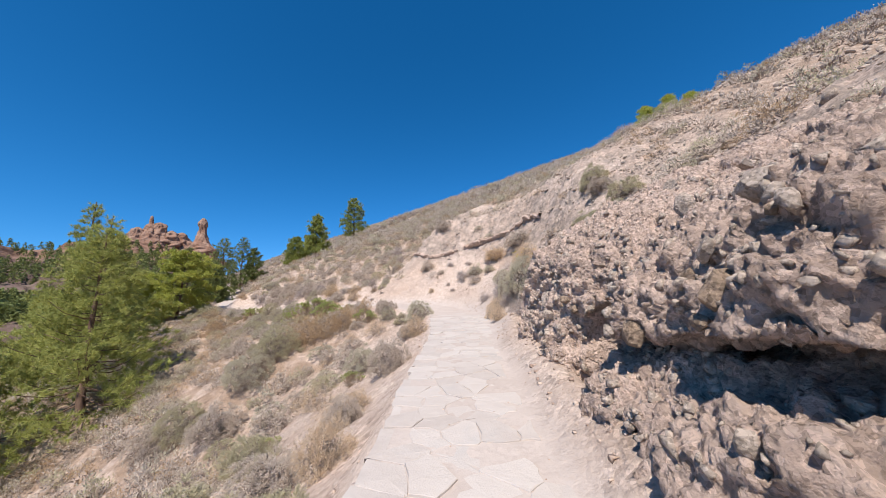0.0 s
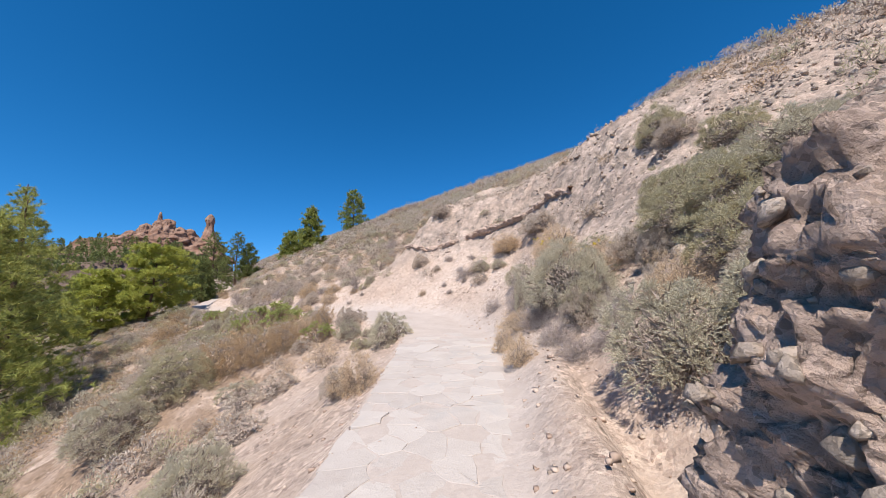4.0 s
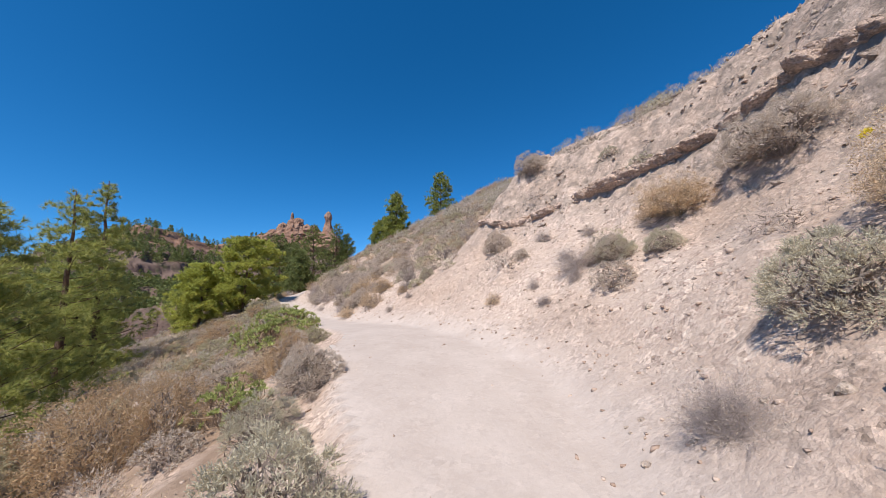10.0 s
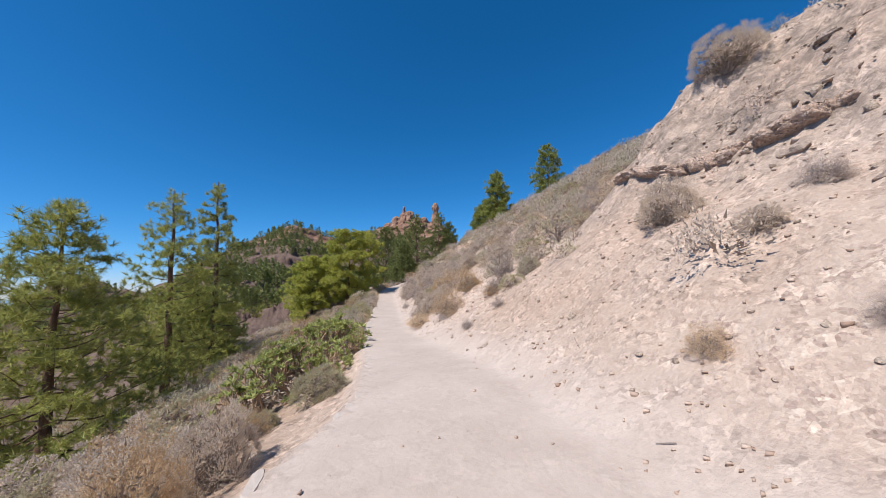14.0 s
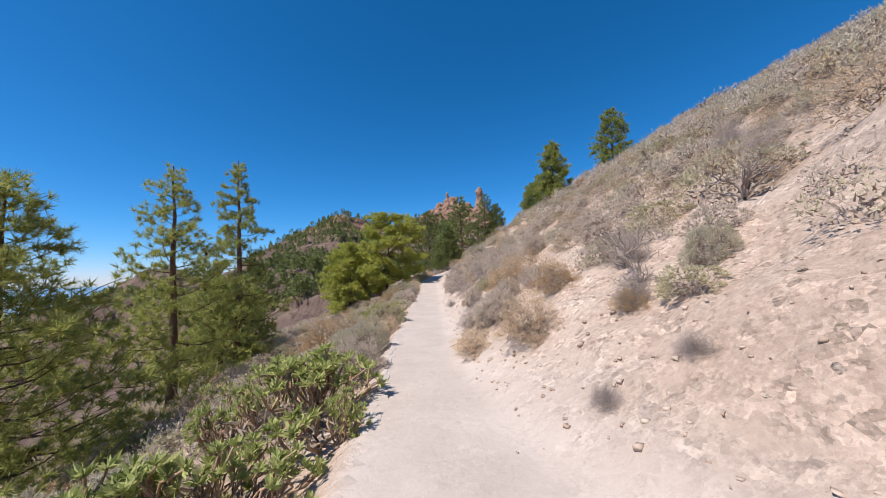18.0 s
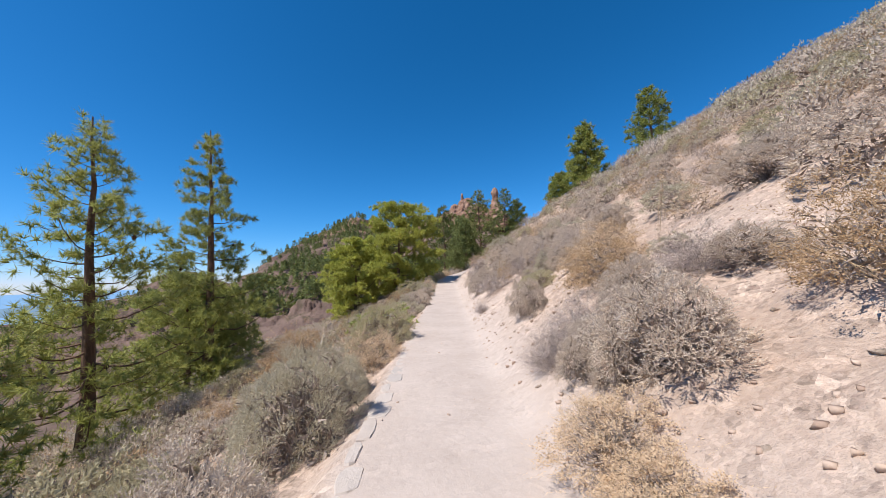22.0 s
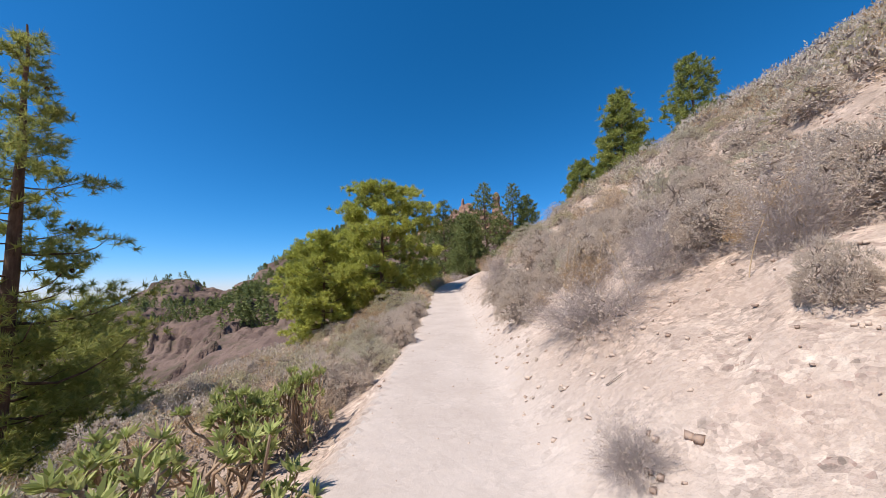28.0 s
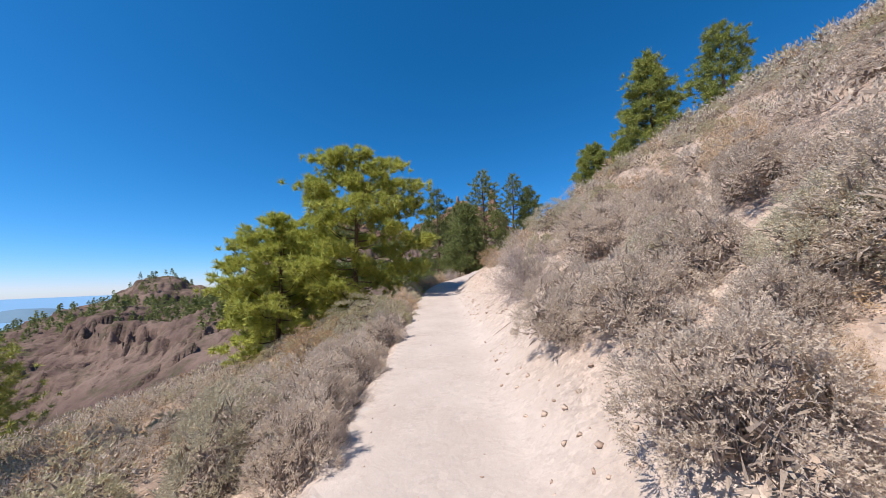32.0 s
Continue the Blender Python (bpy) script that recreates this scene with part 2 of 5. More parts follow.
M_RUST = leaf_material("rusty_dry_leaf", (0.46, 0.315, 0.18), (0.56, 0.40, 0.24))
M_GREEN = leaf_material("fleshy_green_leaf", (0.30, 0.36, 0.10), (0.58, 0.57, 0.25))
M_OLIVE = leaf_material("olive_scrub_leaf", (0.46, 0.41, 0.265), (0.58, 0.52, 0.345))


# ---- numbers for the land ----
def lattice(ix, iy, seed):
    h = (ix.astype(np.int64) * 374761393 + iy.astype(np.int64) * 668265263 + seed * 974634777) & 0x7FFFFFFF
    h = ((h ^ (h >> 13)) * 1274126177) & 0x7FFFFFFF
    return ((h ^ (h >> 16)) & 0xFFFF) / 65535.0


def vnoise(x, y, seed=0):
    """Smooth noise, 0 to 1, one lump a unit."""
    ix, iy = np.floor(x), np.floor(y)
    fx, fy = x - ix, y - iy
    fx, fy = fx * fx * (3 - 2 * fx), fy * fy * (3 - 2 * fy)
    a, b = lattice(ix, iy, seed), lattice(ix + 1, iy, seed)
    c, d = lattice(ix, iy + 1, seed), lattice(ix + 1, iy + 1, seed)
    return (a * (1 - fx) + b * fx) * (1 - fy) + (c * (1 - fx) + d * fx) * fy


def fbm(x, y, seed=0, octaves=4, gain=0.5):
    out, amp, total = 0, 1.0, 0.0
    for k in range(octaves):
        out = out + amp * (vnoise(x * 2 ** k, y * 2 ** k, seed + k) - 0.5)
        total += amp
        amp *= gain
    return out / total * 2


def crag(x, y, seed):
    """Blocks of uneven height, one a unit, with steep sides."""
    ix, iy = np.floor(x), np.floor(y)
    best, tall = np.full(x.shape, 9.0), np.zeros(x.shape)
    for i in (-1, 0, 1):
        for j in (-1, 0, 1):
            cx, cy = ix + i, iy + j
            e = (cx + lattice(cx, cy, seed) - x) ** 2 + (cy + lattice(cx, cy, seed + 1) - y) ** 2
            tall = np.where(e < best, lattice(cx, cy, seed + 2) - 0.6 * np.sqrt(e), tall)
            best = np.minimum(best, e)
    return tall


def smooth(a, b, x):
    t = np.clip((x - a) / (b - a), 0, 1)
    return t * t * (3 - 2 * t)


# the path's middle line: x, y, height
LINE = np.array([(0.1, -14, -0.9), (0.1, -6, -0.3), (0.15, 0, 0.2), (0.27, 5, 0.7), (0.45, 10, 1.05), (0.4, 14, 1.33), (-0.2, 16.5, 1.5), (-1.7, 18.7, 1.8),
                 (-3.9, 20.7, 1.95), (-6.9, 23.4, 1.9), (-10.5, 26.4, 1.8), (-14.3, 29.9, 1.75), (-19, 34.3, 1.78), (-23, 38, 1.95), (-28.3, 42.9, 2.45),
                 (-30.8, 46.0, 2.9), (-33.5, 51.5, 3.5), (-38.5, 60, 4.6), (-47, 72, 6.2), (-60, 87, 8)])


def spline(p, n):
    q = np.vstack([2 * p[0] - p[1], p, 2 * p[-1] - p[-2]])
    out = []
    for i in range(1, len(q) - 2):
        t = np.linspace(0, 1, n, endpoint=False)[:, None]
        a, b, c, d = q[i - 1:i + 3]
        out.append(0.5 * (2 * b + (c - a) * t + (2 * a - 5 * b + 4 * c - d) * t ** 2 + (3 * b - a - 3 * c + d) * t ** 3))
    return np.vstack(out + [p[-1:]])


TRACK = np.vstack([[(0.1, -400, -20)], spline(LINE, 12), [(-220, 255, 14), (-1600, 1640, 14)]])
SEG = TRACK[1:, :2] - TRACK[:-1, :2]
SEGLEN = np.hypot(*SEG.T)
ALONG = np.concatenate([[0], np.cumsum(SEGLEN)])
S_START = ALONG[25]                      # s = 0 at y = 0


def beside(x, y):
    """Distance along the path from y = 0, distance to its right, and the path's height there, eased where two stretches lie equally near."""
    x, y = np.asarray(x, float), np.asarray(y, float)
    if x.size < 40 and x.ndim == 1:
        dx, dy = x[:, None] - TRACK[:-1, 0], y[:, None] - TRACK[:-1, 1]
        t = np.clip((dx * SEG[:, 0] + dy * SEG[:, 1]) / SEGLEN ** 2, 0, 1)
        e = np.sqrt((dx - t * SEG[:, 0]) ** 2 + (dy - t * SEG[:, 1]) ** 2)
        i, rows = np.argmin(e, 1), np.arange(len(x))
        near = e[rows, i]
        side = (SEG[:, 1] * dx - SEG[:, 0] * dy)[rows, i]
        w = np.exp(-np.minimum((e - near[:, None]) / (0.02 + 0.10 * near[:, None]), 60)) * np.minimum(SEGLEN, 2.0)
        total = w.sum(1)
        return (w * (ALONG[:-1] + t * SEGLEN)).sum(1) / total - S_START, near * np.sign(side), (w * (TRACK[:-1, 2] + t * np.diff(TRACK[:, 2]))).sum(1) / total
    best, side = np.full(x.shape, 1e18), np.zeros(x.shape)
    for i in range(len(SEG)):
        dx, dy = x - TRACK[i, 0], y - TRACK[i, 1]
        t = np.clip((dx * SEG[i, 0] + dy * SEG[i, 1]) / SEGLEN[i] ** 2, 0, 1)
        e = (dx - t * SEG[i, 0]) ** 2 + (dy - t * SEG[i, 1]) ** 2
        w = e < best
        best = np.where(w, e, best)
        side = np.where(w, SEG[i, 1] * dx - SEG[i, 0] * dy, side)
    near = np.sqrt(best)
    soft = 0.02 + 0.10 * near
    total, s, z = np.zeros(x.shape), np.zeros(x.shape), np.zeros(x.shape)
    for i in range(len(SEG)):
        dx, dy = x - TRACK[i, 0], y - TRACK[i, 1]
        t = np.clip((dx * SEG[i, 0] + dy * SEG[i, 1]) / SEGLEN[i] ** 2, 0, 1)
        e = np.sqrt((dx - t * SEG[i, 0]) ** 2 + (dy - t * SEG[i, 1]) ** 2)
        w = np.exp(-np.minimum((e - near) / soft, 60)) * min(SEGLEN[i], 2.0)
        total += w
        s += w * (ALONG[i] + t * SEGLEN[i])
        z += w * (TRACK[i, 2] + t * (TRACK[i + 1, 2] - TRACK[i, 2]))
    return s / total - S_START, near * np.sign(side), z / total


def on_path(s, d=0.0):
    """The point of the plan at s along the path and d to its right."""
    i = min(max(int(np.searchsorted(ALONG, s + S_START)) - 1, 0), len(SEG) - 1)
    t = (s + S_START - ALONG[i]) / SEGLEN[i]
    u = SEG[i] / SEGLEN[i]
    p = TRACK[i] + t * (TRACK[i + 1] - TRACK[i])
    return p[0] + d * u[1], p[1] - d * u[0], p[2], math.atan2(u[1], u[0])


def half_left(s):
    return 0.72 + 0.25 * smooth(8, 14, s) + 0.42 * smooth(15.5, 18, s) - 0.79 * smooth(20, 22.5, s) + 0.12 * smooth(24, 26, s) + 0.11 * smooth(33, 37, s)


def half_right(s):
    return 0.72 + 0.35 * smooth(7, 12, s) + 0.5 * smooth(15, 18, s) - 0.8 * smooth(22, 27, s)


def land(x, y, rough=True):
    """Height of the ground, how much of it is path, how rocky, and how much dry litter lies on it."""
    x, y = np.asarray(x, float), np.asarray(y, float)
    s, d, z0 = beside(x, y)
    hl, hr = half_left(s), half_right(s)
    r, l = np.maximum(d - hr, 0), np.maximum(-d - hl, 0)
    # uphill: a bank, a steep outcrop band round the bend, then the long slope to its crest
    first = 1 - smooth(7.5, 13, s)
    bend = smooth(11, 16.5, s) * (1 - smooth(23.7, 27, s))
    later = smooth(27, 40, s)
    up = 0.57 * r + 0.04 * np.minimum(r, 3) - 0.05 * np.maximum(r - 8, 0) + 0.055 * later * np.minimum(r, 16) - 0.075 * later * np.clip(r - 28, 0, 90)
    up = up + smooth(9, 14, s) * (1 - smooth(16, 20.5, s)) * (0.95 * smooth(3.5, 8, r) + 0.3 * smooth(9, 20, r)) - 0.35 * smooth(18, 21, s) * (1 - smooth(24, 26, s)) * smooth(3.5, 7, r)
    up = up + bend * (2.5 * smooth(3.4, 6.4, r) + 0.35 * smooth(0.5, 3, r)) + first * (0.6 * smooth(0.9, 2.6, r) - 0.85 * (smooth(0.4, 0.9, r) - smooth(2.0, 3.8, r)))
    up = np.where(r > 150, up[()] - 0.9 * (r - 150), up)
    # downhill: a low edge, then a slope that steepens towards the valley
    steep = 1 - smooth(6, 15, y + 0.25 * x)
    down = 0.12 * smooth(0, 0.25, l) + (0.34 + 0.2 * steep) * l + 0.18 * np.maximum(l - 14, 0) * smooth(14, 40, l)
    z = z0 + up - down - 1.7 * np.exp(-((x + 17) ** 2 + (y - 16) ** 2) / 30)
    z = np.where(z < -24, -24 - 14 * (1 - np.exp((z + 24) / 14)), z)
    off = smooth(0.0, 1.2, r) + smooth(0.0, 1.0, l)
    path = (1 - smooth(-0.15, 0.35 + 0.9 * smooth(8, 13, s), d - hr)) * (1 - smooth(-0.05, 0.1, -d - hl))
    rocky = np.clip((1 - smooth(11, 20, s)) * 0.85 * smooth(0.8, 3.5, r) + bend * smooth(3.5, 5, r) * (1 - smooth(8.5, 10.5, r)) + 0.12 * (r > 0) + 0.3 * smooth(2, 7, r), 0, 1)
    litter = smooth(0.2, 1.5, l) * (0.3 + 0.6 * smooth(13, 18, s) + 0.4 * smooth(3, 6, l) * (1 - smooth(13, 18, s))) + smooth(3, 6, r) * smooth(24, 32, s) * 0.45 + smooth(9, 14, r) * 0.6
    if rough:
        far = 1 + 0.03 * np.abs(d)
        bump = 0.5 * fbm(x / 5, y / 5, 3, 3) * smooth(1, 6, np.abs(d)) + (0.15 + 0.09 * (d > 0)) * fbm(x / 1.3, y / 1.3, 11, 4, 0.65) * off
        ridged = 1 - np.abs(fbm(x / 0.9, y / 0.9, 21, 4, 0.6)) * 2
        z = z + bump + rocky * 0.22 * (ridged - 0.5) * off * np.minimum(far, 2)
        z = z + 0.055 * (0.6 - 2 * np.abs(fbm(x / 0.8, y / 0.8, 31, 3, 0.65))) * np.clip(off, 0.04, 1)
        # ledges of the outcrop
        zz = z - z0
        step = zz * 1.15 + 0.25 * fbm(x / 2, y / 2, 44, 3)
        z = z + bend * smooth(3.5, 5, r) * (1 - smooth(9, 11, r)) * 0.45 * (smooth(0.35, 0.75, step % 1.0) - (step % 1.0))
    return z, path, rocky, litter


def height(x, y):
    return float(land(np.array([x]), np.array([y]))[0][0])


# ---- mesh helpers ----
def mesh_from(name, verts, faces, material=None, smooth_faces=True):
    me = bpy.data.meshes.new(name)
    verts = np.asarray(verts, np.float32)
    if isinstance(faces, np.ndarray):
        k = faces.shape[1]
        me.vertices.add(len(verts))
        me.vertices.foreach_set("co", verts.ravel())
        me.loops.add(faces.size)
        me.loops.foreach_set("vertex_index", faces.astype(np.int32).ravel())
        me.polygons.add(len(faces))
        me.polygons.foreach_set("loop_start", np.arange(0, faces.size, k, dtype=np.int32))
        me.polygons.foreach_set("loop_total", np.full(len(faces), k, np.int32))
        me.update(calc_edges=True)
    else:
        me.from_pydata([tuple(map(float, v)) for v in verts], [], faces)
    if smooth_faces:
        me.polygons.foreach_set("use_smooth", np.ones(len(me.polygons), bool))
    if material:
        me.materials.append(material)
    return me


def grid_faces(nu, nv, wrap=False):
    i, j = np.meshgrid(np.arange(nu if wrap else nu - 1), np.arange(nv - 1), indexing="ij")
    a, b = i * nv + j, ((i + 1) % nu) * nv + j
    return np.stack([a, b, b + 1, a + 1], -1).reshape(-1, 4)


def part(name, mesh, parent, label=""):
    ob = new(name, mesh)
    ob.parent = parent
    if label:
        ob["label"] = label
    return ob


def thing(name, label, category, x=0, y=0, z=0, group="", kind="", turn=0.0, size=1.0):
    ob = new(name)
    ob.empty_display_size = 0.2
    ob.matrix_basis = Matrix.LocRotScale((x, y, z), Euler((0, 0, turn)), (size, size, size))
    return tagged(ob, label, category, group, kind)


def tube(points, radii, sides=6):
    """Verts and quads of a tapered tube along a line of points."""
    p, n = np.asarray(points, float), len(points)
    d = np.gradient(p, axis=0)
    d /= np.linalg.norm(d, axis=1)[:, None] + 1e-9
    ref = np.where(np.abs(d[:, 2:]) > 0.9, [[1.0, 0, 0]], [[0, 0, 1.0]])
    u = np.cross(d, ref)
    u /= np.linalg.norm(u, axis=1)[:, None]
    v = np.cross(d, u)
    a = np.linspace(0, 2 * np.pi, sides, endpoint=False)
    ring = p[:, None] + np.asarray(radii)[:, None, None] * (np.cos(a)[None, :, None] * u[:, None] + np.sin(a)[None, :, None] * v[:, None])
    i, j = np.meshgrid(np.arange(n - 1), np.arange(sides), indexing="ij")
    q = np.stack([i * sides + j, i * sides + (j + 1) % sides, (i + 1) * sides + (j + 1) % sides, (i + 1) * sides + j], -1).reshape(-1, 4)
    return ring.reshape(-1, 3), q


def gather(pieces):
    vs, fs, k = [], [], 0
    for v, f in pieces:
        vs.append(v), fs.append(np.asarray(f) + k)
        k += len(v)
    return np.vstack(vs), np.vstack(fs)


def blades(base, axis, length, width, rng, bend=0.0, slim=False):
    """Slim pointed leaves; the tiniest ones (slim) as single triangles."""
    n = len(base)
    axis = axis / (np.linalg.norm(axis, axis=1)[:, None] + 1e-9)
    side = np.cross(axis, rng.normal(size=(n, 3)))
    side /= np.linalg.norm(side, axis=1)[:, None] + 1e-9
    up = np.cross(side, axis)
    length, width = np.broadcast_to(length, n)[:, None], np.broadcast_to(width, n)[:, None]
    mid = base + axis * length * 0.45
    if slim:
        v = np.stack([base + side * width / 2, base + axis * length + up * bend * length, base - side * width / 2], 1).reshape(-1, 3)
        return v, (np.arange(n) * 3)[:, None] + np.array([[0, 1, 2]])
    v = np.stack([base, mid + side * width / 2, base + axis * length + up * bend * length, mid - side * width / 2], 1).reshape(-1, 3)
    f = (np.arange(n) * 4)[:, None] + np.array([[0, 1, 2, 3]])
    return v, f


# ---- the ground: one sheet, finest along the path ----
def spaced(lo, hi, step, out_lo, out_hi, grow=1.13):
    mid = list(np.arange(lo, hi + step, step))
    a, k, left = mid[0], step, []
    while a > out_lo:
        k *= grow
        a -= k
        left.append(a)
    b, k, right = mid[-1], step, []
    while b < out_hi:
        k *= grow
        b += k
        right.append(b)
    return np.array(left[::-1] + mid + right)


def build_ground():
    xs, ys = spaced(-33, 13, 0.17, -4000, 4000), spaced(-5, 49, 0.17, -4000, 4000)
    gx, gy = np.meshgrid(xs, ys, indexing="ij")
    z, path, rocky, litter = land(gx.ravel(), gy.ravel())
    rr = np.hypot(gx, gy).ravel()
    z = z - 8 * smooth(600, 1200, rr) * (z < 0)
    me = mesh_from("ground", np.stack([gx.ravel(), gy.ravel(), z], 1), grid_faces(len(xs), len(ys)), M_GROUND)
    for name, v in (("path", path), ("rocky", rocky), ("litter", litter)):
        me.attributes.new(name, "FLOAT", "POINT").data.foreach_set("value", v.astype(np.float32))
    tagged(new("ground", me), "pale stony volcanic hillside with a dusty trail across it", "ground", kind="structure")


build_ground()


# ---- far mountains and sea ----
def crest(az):
    """Height of the far skyline 400 m away, by compass direction."""
    return np.interp(az, (-112, -95, -89.3, -87.5, -85.8, -84.3, -82.7, -81.3, -80.1, -78.3, -77.2, -74.7, -72.5, -69, -64.6, -62.6, -59.9, -58, -55.4, -53.4, -51, -49, -47, -44, -41, -37.5, -35.5, -29),
                     (-35, -24, -10, -7, 1, 10, 14, 13, 6, 5, 1, 9, 22, 38, 57, 65, 72, 67, 62, 55, 58, 63, 66, 70, 66, 74, 60, -30))


def build_mountain():
    az = np.linspace(-112, -26, 560)
    rr = np.concatenate([np.linspace(95, 420, 190), np.linspace(430, 640, 16)])
    A, R = np.meshgrid(az, rr, indexing="ij")
    X, Y = R * np.sin(np.radians(A)), R * np.cos(np.radians(A))
    top = crest(A + 0.5 * fbm(A / 2, R / 300, 5, 3)) + 3 * fbm(X / 26, Y / 26, 77, 3)
    t = np.clip((R - 95) / 305, 0, 1)
    low = -30 + 16 * smooth(-100, -60, A)
    z = low + (top - low) * (0.45 * t + 0.55 * t ** 2.2)
    rug = smooth(0, 0.25, t)
    ridg = np.abs(fbm(X / 70, Y / 70, 9, 5, 0.55))
    z = z + rug * (10 * (0.5 - ridg * 2.2) * (1 - t * 0.7) + 6 * (0.5 - 2 * np.abs(fbm(X / 22, Y / 22, 12, 6, 0.66))) * (1 - 0.6 * t))
    band = z / 9 + 0.8 * fbm(X / 60, Y / 60, 15, 3)
    z = z + rug * 5.0 * (smooth(0.3, 0.6, band % 1) - band % 1)
    wx, wy = X + 5 * fbm(X / 12, Y / 12, 52, 3), Y + 5 * fbm(X / 12 + 9, Y / 12, 53, 3)
    z = z + rug * (1 - 0.5 * t) * (4.5 * crag(wx / 24, wy / 24, 61) + 2.4 * crag(wx / 10, wy / 10, 71) + 1.2 * crag(wx / 4, wy / 4, 81) - 1)
    z = np.where(R > 420, z - (R - 420) * 0.5, z)
    v = np.stack([X, Y, z], -1).reshape(-1, 3)
    tagged(new("backdrop_mountain", mesh_from("backdrop_mountain", v, grid_faces(len(az), len(rr)), M_VALLEY, False)),
           "dry brown volcanic mountainside with rock bands across the valley", "mountain", kind="structure")


build_mountain()


def sea():
    n = Nodes("hazy_sea", 0.6, 0.2)
    mat = n.done(n.mix(n.noise(0.003, 4), (0.16, 0.30, 0.46), (0.20, 0.35, 0.52)))
    a = np.linspace(0, 2 * np.pi, 97)[:-1]
    v = np.vstack([[[0, 0, -38]], np.stack([4950 * np.cos(a), 4950 * np.sin(a), np.full(96, -38.0)], 1)])
    f = np.array([[0, i + 1, (i + 1) % 96 + 1] for i in range(96)])
    tagged(new("water", mesh_from("water", v, f, mat)), "distant hazy blue sea", "sea", kind="structure")
    # the haze over these hills is painted into their blue-grey base colour
    n = Nodes("blue_haze_hill", 1.0, 0.0)
    mat = n.done(n.mix(n.noise(0.02, 6), (0.12, 0.20, 0.28), (0.17, 0.25, 0.32)))
    az, rr = np.linspace(-128, -88, 130), np.linspace(780, 1200, 24)
    A, R = np.meshgrid(az, rr, indexing="ij")
    t = (R - 780) / 420
    up = (20 * np.exp(-((A + 96) / 4.0) ** 2) + 13 * np.exp(-((A + 108) / 9) ** 2)) * np.sin(np.pi * t) - 3
    z = -42 + np.maximum(up, 0) + 2.5 * fbm(A / 2, R / 60, 4, 4) * np.sin(np.pi * t)
    v = np.stack([R * np.sin(np.radians(A)), R * np.cos(np.radians(A)), z], -1).reshape(-1, 3)
    tagged(new("backdrop_hills", mesh_from("backdrop_hills", v, grid_faces(len(az), len(rr)), mat)), "distant blue hills in haze above the sea", "hills", kind="structure")


sea()


def lumpy(nu, nv, profile, centre, seed, rough, scale=(1, 1), twist=0.0):
    """A rock turned from a profile of (height, radius), its surface broken by noise."""
    a = np.linspace(0, 2 * np.pi, nu, endpoint=False)
    hp, rp = np.array([p[0] for p in profile]), np.array([p[1] for p in profile])
    h = np.linspace(hp[0], hp[-1], nv)
    r = np.interp(h, hp, rp)
    A, H = np.meshgrid(a, h, indexing="ij")
    R = np.broadcast_to(r, A.shape)
    n1 = np.array([[noise.fractal(Vector((math.cos(x) * 1.1, math.sin(x) * 1.1, z * 0.13 + seed)), 0.7, 2.2, 5) for z in h] for x in a])
    R = R * (1 + rough * n1)
    X, Y = centre[0] + R * np.cos(A + twist * H) * scale[0], centre[1] + R * np.sin(A + twist * H) * scale[1]
    v = np.stack([X, Y, centre[2] + H], -1).reshape(-1, 3)
    f = grid_faces(nu, nv, True)
    return v, f


def spires():
    az = math.atan2(-259.4, 282.7)
    def at(dx, dz, r=384.0):
        """dx degrees to the right of the tall spire, at distance r."""
        a = az + radians(dx)
        return r * math.sin(a), r * math.cos(a), dz
    def spire(label, pieces):
        t = thing("rock_spire", label, "rock formation")
        for i, (pos, prof, rough, sc) in enumerate(pieces):
            v, f = lumpy(48, 56, prof, pos, i * 3.7 + pos[2], rough, sc)
            part("pinnacle", mesh_from("pinnacle", v, f, M_RED), t)
    spire("jagged reddish volcanic rock pinnacles on the skyline", [
        (at(0.0, 44), [(0, 19), (20, 11), (30, 6.5), (36, 4.2), (39, 3.4), (40, 1.8), (44, 1.4), (47, 1.0), (48, 0.2)], 0.45, (1, 1)),
        (at(0.9, 44), [(0, 16), (22, 9), (33, 5.5), (38, 4.6), (41, 3.4), (42.5, 0.6)], 0.5, (1, 1)),
        (at(-1.3, 44), [(0, 15), (18, 9), (28, 5.5), (34, 4), (36.5, 0.6)], 0.5, (1, 1)),
        (at(2.2, 44), [(0, 18), (18, 12), (28, 8), (33, 5.5), (36, 1.0)], 0.5, (1, 1)),
        (at(3.3, 44), [(0, 16), (16, 11), (27, 7), (33, 4.5), (35, 0.8)], 0.5, (1, 1)),
        (at(-2.6, 44), [(0, 15), (12, 11), (22, 7), (28, 3), (29, 0.5)], 0.5, (1, 1)),
        (at(-4.2, 44), [(0, 15), (10, 11), (17, 7), (22, 0.8)], 0.5, (1, 1))])
    a2 = math.atan2(-200.9, 266.8)
    p2 = (330 * math.sin(a2), 330 * math.cos(a2))
    spire("lone leaning reddish rock needle on the skyline", [
        ((p2[0], p2[1], 42), [(0, 17), (14, 9), (21, 4.4), (26, 3.2), (30, 2.5), (34, 2.9), (37, 2.4), (39, 1.4), (40, 0.3)], 0.5, (1, 1))])


spires()


